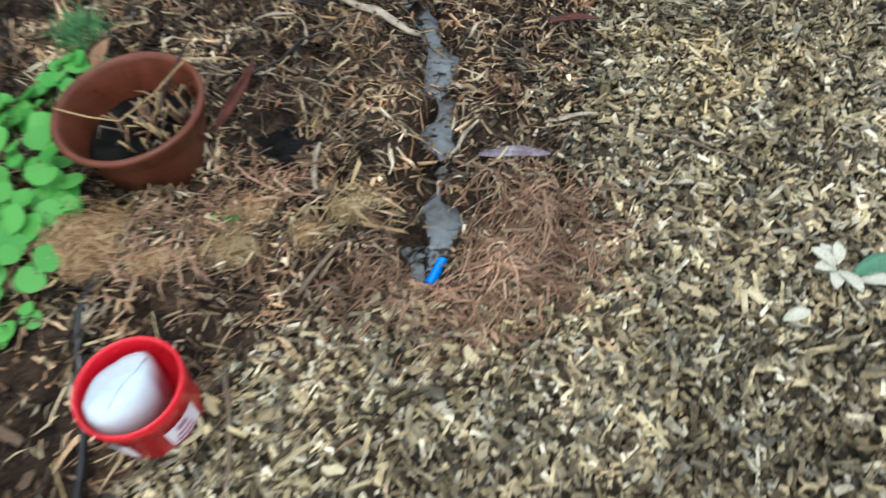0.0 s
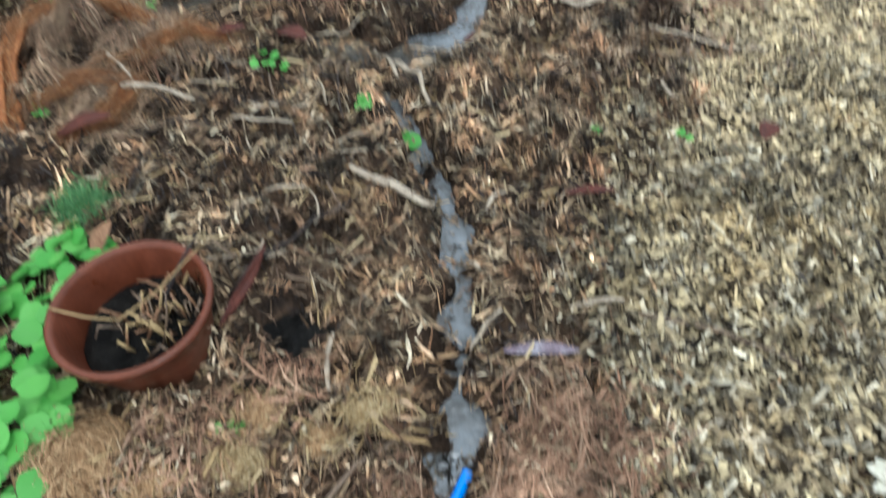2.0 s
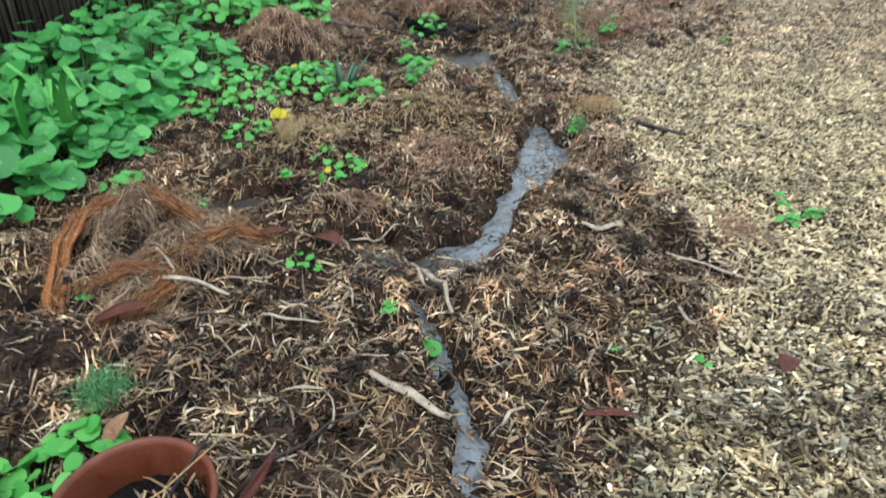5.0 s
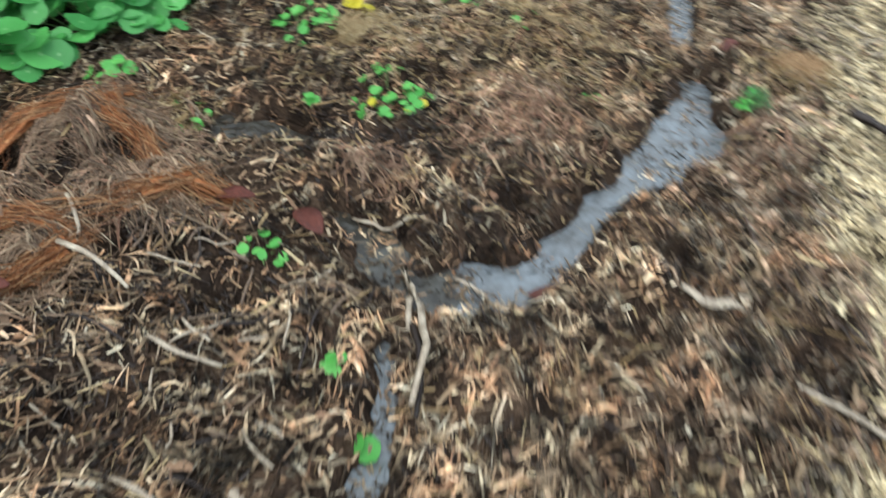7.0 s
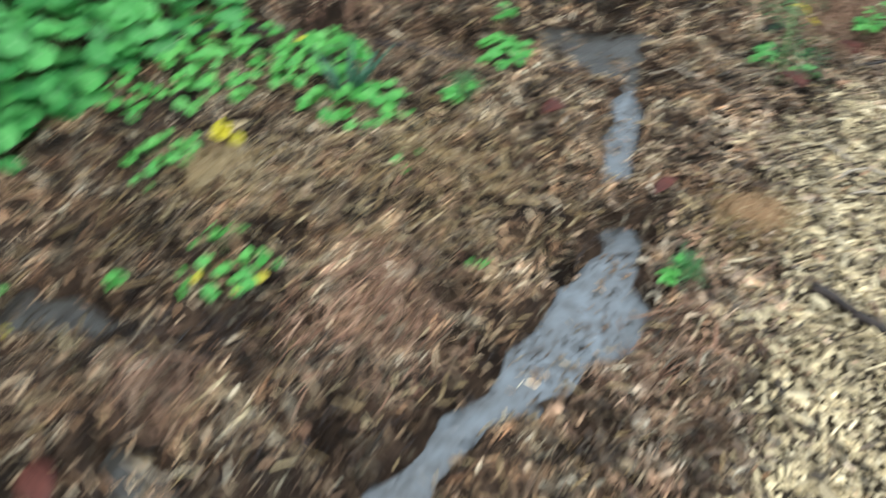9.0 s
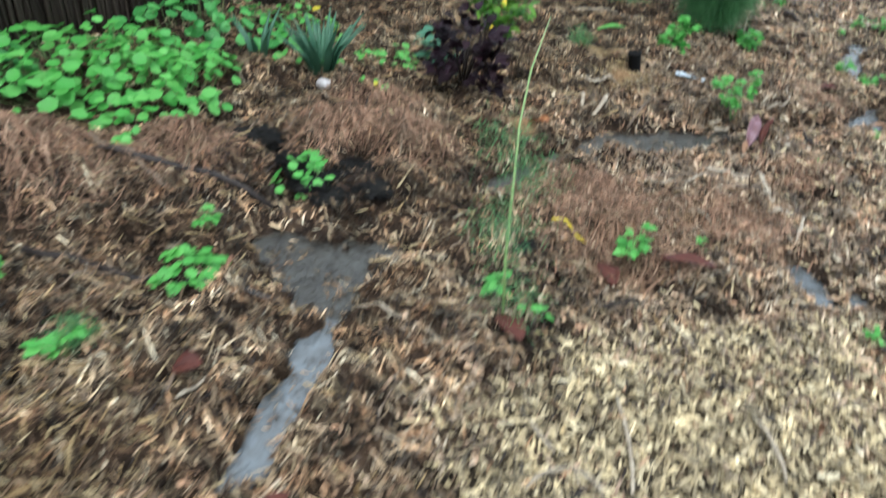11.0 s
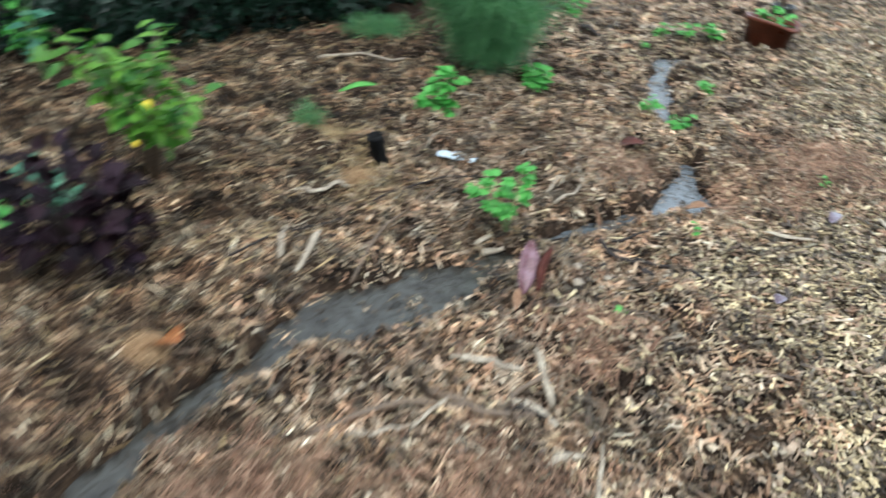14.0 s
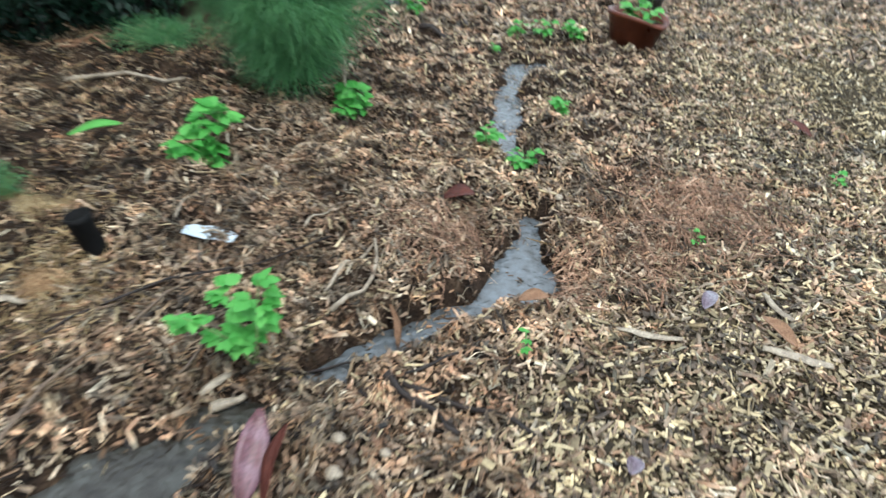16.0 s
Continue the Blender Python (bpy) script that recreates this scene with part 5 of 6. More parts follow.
for x, y, r0, lab in ((-1.24, 6.27, 0.042, "pale grey rounded stone in front of the blades"), (1.12, 7.29, 0.017, "small pale stone on dark mulch"), (1.13, 7.19, 0.02, "small pale stone on dark mulch"), (1.24, 7.28, 0.014, "small pale stone on dark mulch"), (1.75, 8.62, 0.016, "small pale stone by the channel")):
    bm = bmesh.new()
    bmesh.ops.create_icosphere(bm, subdivisions=3, radius=r0)
    for v in bm.verts:
        v.co = Vector((v.co.x * 1.1, v.co.y * 0.85, v.co.z * 0.7)) * (1 + 0.25 * noise.noise(v.co * 0.9 / r0 + Vector((x, y, 0)) * 3))
    st = part("stone", bm, M_STONE if r0 > 0.03 else M_PEEL)
    st.location = (x, y, hz(x, y) + 0.02 + r0 * 0.45)
    tagged(st, lab, "stone", "stones")

kale = empty("purple_shrub", pose(-0.64, 6.8, hz(-0.64, 6.8)), "dark purple-black leafy shrub beside a citrus bush", "plant")
for k in range(210):
    a, u = rng.uniform(0, 6.28), math.sqrt(rng.random()) * 0.22
    z = rng.uniform(0.03, 0.46) * (1 - u * 1.7)
    s = rng.uniform(0.05, 0.1)
    shared("leaf", KALE, kale, Matrix.Translation((u * math.cos(a), u * math.sin(a), z)) @ Matrix.Rotation(a + rng.uniform(-0.7, 0.7), 4, "Z") @ Matrix.Rotation(rng.uniform(-1.2, 0.5), 4, "Y") @ Matrix.Rotation(rng.uniform(-0.8, 0.8), 4, "X") @ Matrix.Diagonal((s, s, s, 1)))
for k in range(6):
    a = k * 1.05
    bm = bmesh.new()
    tube(bm, [(0, 0, -0.03), (0.05 * math.cos(a), 0.05 * math.sin(a), 0.14), (0.1 * math.cos(a), 0.1 * math.sin(a), 0.3)], [0.01, 0.008, 0.003], 5)
    part("stem", bm, M_DARKTWIG, kale)

cit = empty("citrus_bush", pose(-0.8, 7.5, hz(-0.8, 7.5)), "young citrus bush with yellow-green leaves and one yellow fruit", "bush")
tips = []
for k in range(11):
    a = 2 * math.pi * k / 11 + rng.uniform(-0.3, 0.3)
    u, hh = rng.uniform(0.1, 0.36), rng.uniform(0.3, 0.68)
    P = [(0, 0, -0.03), (0.3 * u * math.cos(a), 0.3 * u * math.sin(a), 0.5 * hh), (u * math.cos(a), u * math.sin(a), hh)]
    bm = bmesh.new()
    tube(bm, P, [0.009, 0.006, 0.002], 5)
    part("branch", bm, M_TWIG, cit)
    tips.append([Vector(p) for p in P])
for k in range(299):
    p0, p1, p2 = tips[k % 11]
    p = p1.lerp(p2, rng.random() ** 0.7) + Vector((rng.uniform(-0.06, 0.06), rng.uniform(-0.06, 0.06), rng.uniform(-0.05, 0.04)))
    s = rng.uniform(0.06, 0.11)
    shared("leaf", CITR, cit, Matrix.Translation(p) @ Matrix.Rotation(rng.uniform(0, 6.28), 4, "Z") @ Matrix.Rotation(rng.uniform(-0.5, 0.5), 4, "Y") @ Matrix.Rotation(rng.uniform(-0.6, 0.6), 4, "X") @ Matrix.Diagonal((s, s, s, 1)))
for x, y, z, r in ((0.13, -0.12, 0.42, 0.018), (0.1, -0.2, 0.28, 0.012)):
    bm = bmesh.new()
    bmesh.ops.create_uvsphere(bm, u_segments=14, v_segments=10, radius=r)
    for v in bm.verts:
        v.co.z *= 1.25
    f = part("fruit", bm, M_FRUIT, cit, "yellow fruit")
    f.location = (x, y, z)

for x, y, h in ((-1.05, 7.15, 0.24), (-0.85, 7.05, 0.2)):
    herb(x, y, h, 0.12, 16, 0.1, BLUEG, "blue-green leafy plant behind the blades", "bluegreen_plant", "blue-green plants", 4, False)
herb(-2.05, 8.35, 0.6, 0.1, 14, 0.11, BLUEG, "tall blue-green leafy weed by the fence end", "bluegreen_plant", "blue-green plants", 3, False)
herb(-2.25, 8.5, 0.45, 0.2, 26, 0.08, SEEDP, "leafy green weed by the hedge", stems=4)

G = "bright green toothed-leaf seedling on brown mulch"
for x, y, h, r, n, s, lab in [
        (0.82, 7.58, 0.31, 0.3, 40, 0.05, G), (0.28, 8.72, 0.26, 0.2, 36, 0.075, G), (0.74, 9.45, 0.13, 0.17, 28, 0.07, "low bright green seedling clump below the feathery bush"), (0.64, 5.62, 0.17, 0.07, 9, 0.05, G),
        (1.45, 9.12, 0.12, 0.1, 12, 0.05, "green seedling on the channel bank"), (1.62, 8.97, 0.1, 0.1, 11, 0.05, "green seedling at the end of the water"), (1.82, 9.62, 0.12, 0.08, 8, 0.05, G),
        (1.62, 10.95, 0.14, 0.12, 10, 0.055, G), (1.8, 10.95, 0.14, 0.1, 9, 0.055, G), (2.0, 10.9, 0.16, 0.14, 14, 0.06, G), (0.88, 11.1, 0.17, 0.15, 16, 0.06, G), (1.45, 10.62, 0.06, 0.05, 4, 0.04, G),
        (-0.78, 4.88, 0.09, 0.08, 8, 0.035, "green seedling on the pool bank"), (-0.6, 4.15, 0.1, 0.06, 8, 0.04, "soft green seedling on brown mulch"), (1.5, 5.6, 0.07, 0.06, 6, 0.03, "small green weed on the chips"),
        (0.88, 5.9, 0.06, 0.04, 4, 0.03, "small green weed on reddish mulch"), (1.6, 7.72, 0.06, 0.04, 3, 0.025, "tiny green weed on the chips"), (2.3, 8.5, 0.05, 0.06, 4, 0.03, "small green weed on the mulch"),
        (1.25, 3.0, 0.05, 0.2, 24, 0.03, "low green weed on pale chips"), (0.3, 3.72, 0.06, 0.06, 6, 0.03, "small green weed at the water's edge"), (0.3, 5.1, 0.1, 0.07, 6, 0.05, "green leaves at the foot of the tall stem"),
        (3.1, 9.1, 0.05, 0.1, 6, 0.03, "low green weed on grey chips"), (1.3, 7.05, 0.04, 0.03, 2, 0.025, "tiny green weed on the mulch"), (0.36, 1.99, 0.03, 0.02, 2, 0.02, "tiny green weed on the mulch")]:
    herb(x, y, h, r, n, s, SEEDP, lab)

# fine ferny weeds
for x, y, h, r, n, lab in ((-1.06, 1.58, 0.08, 0.09, 700, "small ferny light green weed behind the pot"), (-0.62, 4.2, 0.12, 0.06, 350, "soft ferny green weed"), (-0.36, 8.25, 0.18, 0.09, 400, "thin ferny weed on brown mulch"), (0.33, 3.75, 0.07, 0.05, 250, "ferny weed at the channel edge")):
    feathery(x, y, h, r, n, 60 + n, lab)

# tall pale stem with soft leaves
stm = empty("tall_stem_plant", pose(0.38, 4.95, hz(0.38, 4.95)), "tall thin pale green stem with soft feathery leaves", "plant")
P = [(0, 0, -0.02), (-0.05, 0.05, 0.25), (-0.096, 0.15, 0.46), (-0.138, 0.25, 0.57), (-0.168, 0.37, 0.71), (-0.204, 0.6, 0.82)]
bm = bmesh.new()
tube(bm, P, [0.005, 0.005, 0.0042, 0.0036, 0.003, 0.0015], 7)
part("stem", bm, M_STALK, stm)
r = np.random.RandomState(11)
for k in range(5):
    n = 260
    t = 0.12 + 0.13 * k
    i = min(3, int(t * 4))
    q = Vector(P[i]).lerp(Vector(P[i + 1]), t * 4 - i)
    d = r.normal(size=(n, 3)) * np.array([0.055, 0.055, 0.04])
    p = np.array(q) + d + np.array([0.05 * math.cos(k * 2.3), 0.05 * math.sin(k * 2.3), 0])
    dd = r.normal(size=(n, 3))
    dd /= np.linalg.norm(dd, axis=1)[:, None]
    sd = np.cross(dd, r.normal(size=(n, 3)))
    sd /= np.linalg.norm(sd, axis=1)[:, None]
    v = np.stack([p - sd * 0.001, p + sd * 0.001, p + dd * 0.03 + sd * 0.0006, p + dd * 0.03 - sd * 0.0006], 1).reshape(-1, 3)
    v[:, 2] = np.maximum(v[:, 2], 0.005)
    o = tagged(new("feathery_leaf", mesh_np("feathery_leaf", v, np.arange(n)[:, None] * 4 + np.arange(4)[None, :], M_FENNEL)), kind="stuff")
    o.parent = stm

# black pipe stub and rag
bm = bmesh.new()
lathe(bm, [(0.04, -0.03), (0.04, 0.125), (0.044, 0.127), (0.044, 0.15), (0.036, 0.15), (0.036, 0.02), (0.0, 0.02)], 28)
o = part("pipe_stub", bm, M_MATT)
o.matrix_world = pose(0.115, 8.02, hz(0.115, 8.02), 4, -12, 0)
tagged(o, "short black plastic pipe standing up from the mulch", "pipe")
bm = bmesh.new()
bmesh.ops.create_grid(bm, x_segments=16, y_segments=10, size=1)
for v in bm.verts:
    w = 1 - 0.45 * abs(v.co.x) ** 2 + 0.2 * noise.noise(v.co * 2)
    v.co = Vector((v.co.x * 0.1, v.co.y * 0.04 * w, 0.02 + 0.009 * noise.noise(Vector((v.co.x * 2.5, v.co.y * 1.7, 0))) - 0.006 * v.co.length))
g = bmesh.ops.extrude_face_region(bm, geom=bm.faces[:])
for v in [q for q in g["geom"] if isinstance(q, bmesh.types.BMVert)]:
    v.co.z -= 0.003
o = part("white_rag", bm, M_WHITE)
o.matrix_world = pose(0.47, 8.15, hz(0.47, 8.15) + 0.0, 0, 0, -8)
tagged(o, "crumpled white plastic scrap on brown mulch", "scrap")

# buried pot beside the path
px, py = 2.42, 11.02
p2 = empty("plant_pot", pose(px, py, hz(px, py) - 0.03, -3, 4, 25), "broken brown terracotta pot sunk in mulch with a green plant", "plant pot")
bm = bmesh.new()
rings = lathe(bm, [(0.0, 0.0), (0.15, 0.0), (0.2, 0.2), (0.215, 0.205), (0.215, 0.235), (0.195, 0.235), (0.185, 0.2), (0.16, 0.09)], 44)
for rg in rings[3:7]:
    for k, v in enumerate(rg):
        v.co.z -= 0.05 * max(0, math.cos(2 * math.pi * k / 44 + 1.2)) ** 3
part("shell", bm, M_TERRA, p2)
bm = bmesh.new()
lathe(bm, [(0.19, 0.17), (0.1, 0.19), (0.004, 0.18)], 24)
part("soil", bm, M_SOIL, p2)
herb(px + 0.05, py, 0.34, 0.17, 26, 0.085, SEEDP, "bright green plant growing in the sunken pot")
for x, y, r, lab in ((1.1, 12.6, 0.06, "black plastic pot rim at the edge of the mulch"), (1.72, 13.7, 0.07, "black plastic pot standing far back on mulch"), (2.7, 11.95, 0.1, "dark pot with a dead plant beside the path"), (0.66, 11.35, 0.05, "small black pot on the mulch")):
    bm = bmesh.new()
    lathe(bm, [(0.0, 0.0), (r * 0.8, 0.0), (r, r * 1.5), (r * 1.08, r * 1.55), (r * 1.08, r * 1.75), (r * 0.95, r * 1.75), (r * 0.85, r * 0.8), (0.0, r * 0.8)], 24)
    o = part("plant_pot", bm, M_BLACK)
    o.location = (x, y, hz(x, y) - 0.02)
    tagged(o, lab, "plant pot", "black pots")
e = empty("dead_plant", pose(2.7, 11.95, hz(2.7, 11.95) + 0.05), "brown dead stalks standing in a dark pot", "plant")
for k in range(12):
    a, u = rng.uniform(0, 6.28), rng.uniform(0.03, 0.16)
    bm = bmesh.new()
    tube(bm, [(0, 0, 0.02), (0.4 * u * math.cos(a), 0.4 * u * math.sin(a), 0.2), (u * math.cos(a), u * math.sin(a), rng.uniform(0.25, 0.42))], [0.006, 0.005, 0.002], 5)
    part("stalk", bm, M_TWIG, e)

# ---- mulch: loose pieces past counting ----


def pieces(name, count, seed, area, keep, length, width, thick, material, label, tilt=0.35, lift=0.012, curve=0.0, ends=True, afloat=False, rag=0.45, places=None):
    """Loose wood pieces: thin slabs with slanted ends, strewn over the ground where keep() allows."""
    r = np.random.RandomState(seed)
    x0, x1, y0, y1 = area
    x, y = r.uniform(x0, x1, count), r.uniform(y0, y1, count)
    if places:
        P = np.array(places)
        w = P[:, 3] * P[:, 2] ** 2
        pk = P[r.choice(len(P), count, p=w / w.sum())]
        x, y = pk[:, 0] + pk[:, 2] * r.normal(0, 0.6, count), pk[:, 1] + pk[:, 2] * r.normal(0, 0.6, count)
    k = keep(x, y, r)
    x, y = x[k], y[k]
    z = height(x, y)
    ok = (z < WATER) if afloat else (z > WATER - 0.007)
    z = np.full(len(x), WATER + 0.001) if afloat else z
    x, y, z = x[ok], y[ok], z[ok]
    n = len(x)
    L = np.exp(np.clip(r.normal(np.log(length), rag, n), -9, np.log(length) + 1.3)) * 0.5
    Wd = np.exp(r.normal(np.log(width), 0.35, n)) * 0.5
    T = thick * r.uniform(0.6, 1.4, n)
    yaw = r.uniform(0, 2 * np.pi, n)
    p, q = r.normal(0, tilt, n), r.normal(0, tilt, n)
    cy, sy = np.cos(yaw), np.sin(yaw)
    X = np.stack([cy * np.cos(p), sy * np.cos(p), np.sin(p)], 1)
    Y = np.stack([-sy * np.cos(q), cy * np.cos(q), np.sin(q)], 1)
    N = np.cross(X, Y)
    c = np.stack([x, y, z + r.uniform(0.0, lift, n)], 1)
    sl = r.uniform(-0.3, 0.3, (n, 2))
    wr = r.uniform(0.45, 1.0, (n, 2))
    cor = []
    for up in (0, 1):
        for sx, sw, e in ((-1, -1, 0), (1, -1, 1), (1, 1, 1), (-1, 1, 0)):
            a = sx + sw * sl[:, e] * 0.6
            b = sw * wr[:, e] * (0.85 if up else 1.0)
            v = c + X * (a * L)[:, None] + Y * (b * Wd)[:, None] + N * ((T if up else -T * 0.5) + curve * L * (a * a - 0.5))[:, None]
            cor.append(v)
    v = np.stack(cor, 1).reshape(-1, 3)
    f = np.array([[4, 5, 6, 7], [0, 1, 5, 4], [1, 2, 6, 5], [2, 3, 7, 6], [3, 0, 4, 7]])
    f = f if ends else f[[0, 1, 3]]
    fq = (np.arange(n)[:, None, None] * 8 + f[None]).reshape(-1, 4)
    ob = new(name, mesh_np(name, v, fq, material))
    return tagged(ob, label, "mulch", kind="stuff")


def shreds(name, count, seed, area, keep, length, width, material, label, swirl=0.16, fan=0.55, lift=0.022, arch=0.012, rag=0.55, places=None):
    """Torn bark strands that hug the ground, bent, ridged along the middle, lying in matted swirls."""
    r = np.random.RandomState(seed)
    x, y = r.uniform(area[0], area[1], count), r.uniform(area[2], area[3], count)
    if places:
        P = np.array(places)
        w = P[:, 3] * P[:, 2] ** 2
        pk = P[r.choice(len(P), count, p=w / w.sum())]
        x, y = pk[:, 0] + pk[:, 2] * r.normal(0, 0.55, count), pk[:, 1] + pk[:, 2] * r.normal(0, 0.55, count)
    k = keep(x, y, r)
    x, y = x[k], y[k]
    ok = height(x, y) > WATER - 0.004
    x, y = x[ok], y[ok]
    n = len(x)
    L = length * np.exp(np.clip(r.normal(0, rag, n), -1.2, 1.3)) * 0.5
    wd = width * np.exp(np.clip(r.normal(0, 0.45, n), -1, 1.1)) * 0.5
    yaw = 4 * np.pi * vnoise(x, y, swirl, seed + 90) + r.normal(0, fan, n)
    dx, dy, bend = np.cos(yaw), np.sin(yaw), r.normal(0, 0.16, n)
    up, hump, tip = r.uniform(0.002, lift, n), r.uniform(0, arch, n), r.normal(0, 0.1, n)
    rows = []
    for t, taper in ((-1, 0.45), (-0.3, 1.0), (0.35, 0.9), (1, 0.3)):
        b = bend * (t * t - 0.4)
        px, py = x + (dx * t - dy * b) * L, y + (dy * t + dx * b) * L
        pz = np.maximum(height(px, py), WATER) + up + hump * (1 - t * t) + tip * t * L
        w = wd * taper * r.uniform(0.75, 1.2, n)
        for sd, rise in ((-1, 0), (0, 0.55), (1, 0)):
            rows.append(np.stack([px - dy * w * sd, py + dx * w * sd, pz + rise * w], 1))
    v = np.stack(rows, 1).reshape(-1, 3)
    f = np.array([[3 * q + c, 3 * q + c + 1, 3 * q + c + 4, 3 * q + c + 3] for q in range(3) for c in range(2)])
    ob = new(name, mesh_np(name, v, (np.arange(n)[:, None, None] * 12 + f[None]).reshape(-1, 4), material))
    return tagged(ob, label, "mulch", kind="stuff")


def fibre_tuft(x, y, r0, tall, material, label, seed, n=800):
    """A fluffy knot of fibre: a soft lump under a skin of curling hairs."""
    r = np.random.RandomState(seed)
    e = empty("fibre_tuft", pose(x, y, hz(x, y)), label, "fibre", "fibre tufts")
    bm = bmesh.new()
    bmesh.ops.create_icosphere(bm, subdivisions=3, radius=1)
    for v in bm.verts:
        c = v.co.copy()
        k = 1 + 0.3 * noise.noise(c * 2.2 + Vector((x, y, 0)) * 5) + 0.12 * noise.noise(c * 7)
        v.co = Vector((c.x * r0 * 0.7 * k, c.y * r0 * 0.55 * k, c.z * tall * 0.7 * k))
    part("core", bm, M_FIBRE, e, "darker fibre core")
    d = r.normal(size=(n, 3))
    d[:, 2] = np.abs(d[:, 2])
    d /= np.linalg.norm(d, axis=1)[:, None]
    p = d * np.array([r0 * 0.9, r0 * 0.7, tall * 0.85]) * (r.uniform(0.6, 1.15, n) * (1 + 0.3 * np.sin(5 * d[:, 0] + 7 * d[:, 1] + seed)))[:, None]
    a = np.cross(d, r.normal(size=(n, 3)))
    a /= np.linalg.norm(a, axis=1)[:, None]
    b = np.cross(a, d)
    ln = (r0 * r.uniform(0.25, 0.7, n))[:, None]
    cols = []
    for t in (-1, -0.3, 0.4, 1):
        q = p + a * ln * t + b * ln * 0.4 * (t * t - 0.4) - d * ln * 0.3 * t * t
        cols += [q - b * 0.0014, q + d * 0.001, q + b * 0.0014]
    f = np.array([[3 * q + c, 3 * q + c + 1, 3 * q + c + 4, 3 * q + c + 3] for q in range(3) for c in range(2)])
    o = new("hairs", mesh_np("hairs", np.stack(cols, 1).reshape(-1, 3), (np.arange(n)[:, None, None] * 12 + f[None]).reshape(-1, 4), material))
    o.parent = e
    o["kind"] = "stuff"
    return e


for k, (x, y, r0, tall, m, lab) in enumerate([
        (-0.46, 1.035, 0.06, 0.03, M_TUFT, "tan fluffy knot of coir fibre on brown mulch"), (-0.22, 1.05, 0.06, 0.03, M_STRAW, "pale fluffy knot of fibre beside the channel"), (-0.79, 0.89, 0.11, 0.04, M_TUFT, "broad tan tuft of fibre below the pot"),
        (-0.31, 0.98, 0.05, 0.03, M_TUFT, "tan fluffy knot of coir fibre on brown mulch"), (-0.48, 0.915, 0.06, 0.025, M_STRAW, "pale fluffy knot of fibre on brown mulch"), (-0.63, 0.86, 0.05, 0.02, M_TUFT, "small tan fibre knot on brown mulch"),
        (0.09, 7.78, 0.09, 0.04, M_TUFT, "tan fibre heap near the pipe"), (-0.24, 8.2, 0.1, 0.03, M_STRAW, "pale straw heap near the pipe"), (-0.13, 6.42, 0.07, 0.04, M_TUFT, "orange-tan knot of fibre on the mulch"), (0.46, 4.1, 0.1, 0.05, M_TUFT, "tan fibre lump beside the channel"),
        (-1.08, 3.42, 0.12, 0.03, M_STRAW, "flat tuft of pale straw among seedlings"), (-0.55, 5.0, 0.08, 0.03, M_TUFT, "tan fibre knot on the pool's bank")]):
    fibre_tuft(x, y, r0, tall, m, lab, 300 + k)


def spots(x, y, places):
    f = np.zeros_like(x)
    for mx, my, rad, w in places:
        f = np.maximum(f, w * np.exp(-((x - mx) ** 2 + (y - my) ** 2) / (rad * rad)))
    return f


# bare wet soil
BARE = [(-0.84, 0.62, 0.14, 0.65), (-0.74, 0.42, 0.14, 0.65), (-0.6, 0.76, 0.1, 0.7), (-0.62, 0.2, 0.16, 0.8), (-1.35, 1.75, 0.2, 0.5), (-0.58, 5.45, 0.22, 0.7), (-0.8, 5.3, 0.2, 0.6), (-1.1, 5.5, 0.12, 0.7), (-0.72, 2.95, 0.14, 0.6), (0.85, 4.46, 0.1, 0.6), (-1.55, 3.55, 0.14, 0.6)]


def hollow(x, y):
    return np.clip(1.3 * spots(x, y, [(a, b, r * 0.8, 1.0) for a, b, r, k in HOLES if k > 0.05] + BARE), 0, 1)


def shore(x, y):
    return np.clip((run_shape(x, y) - 0.2) * 6, 0, 1)


def tan_zone(x, y):
    """Where the brown mulch turns to lighter tan, further along."""
    e = (y - 5.3) * 0.9 + (x + 0.2) * 0.5 + (vnoise(x, y, 0.5, 15) - 0.5) * 1.2
    edge = 1 - (np.interp(y, XB_Y, XB_X) - x) / 0.55 + (vnoise(x, y, 0.2, 16) - 0.5) * 0.8
    # The cut-off in x leaves darker mulch leftward, painting in the hedge's shade.
    return np.maximum(np.clip(e, 0, 1) * np.clip((x + 0.1) / 0.7, 0, 1), np.clip(edge, 0, 1) * np.clip((y - 2.2) / 0.5, 0, 0.85))


def on_path(x, y, r):
    far = np.clip((y - 8.5) / 4, 0, 0.6)
    return (r.random_sample(len(x)) < zone(x, y) * (1 - far) * (1 - 0.4 * np.clip((y - 5) / 1.2, 0, 1))) & (x < 1.3 + 0.36 * y)


def on_mulch(x, y, r):
    far = np.clip((y - 8.5) / 4, 0, 0.5)
    lump = np.abs(vnoise(x, y, 0.17, 41) + 0.35 * vnoise(x, y, 0.06, 42) - 0.67) * 2
    return r.random_sample(len(x)) < np.clip(0.35 + 1.6 * lump, 0, 1) * (1 - zone(x, y)) * (1 - far) * (1 - 0.4 * shore(x, y)) * (1 - hollow(x, y)) * (1 - 0.75 * tan_zone(x, y))


def on_bed(x, y, r):
    return r.random_sample(len(x)) < np.clip(1.1 - zone(x, y), 0, 1) * (1 - np.clip((y - 8) / 3, 0, 0.8)) * (1 - 0.6 * shore(x, y)) * (1 - hollow(x, y)) * np.clip(vnoise(x, y, 0.25, 95) * 1.8 - 0.2, 0.12, 1)


def on_tan(x, y, r):
    far = np.clip((y - 8.5) / 4, 0, 0.5)
    return r.random_sample(len(x)) < (1 - np.where(y < 5, 0.92, 0.2) * zone(x, y)) * (1 - far) * (1 - 0.6 * shore(x, y)) * tan_zone(x, y)


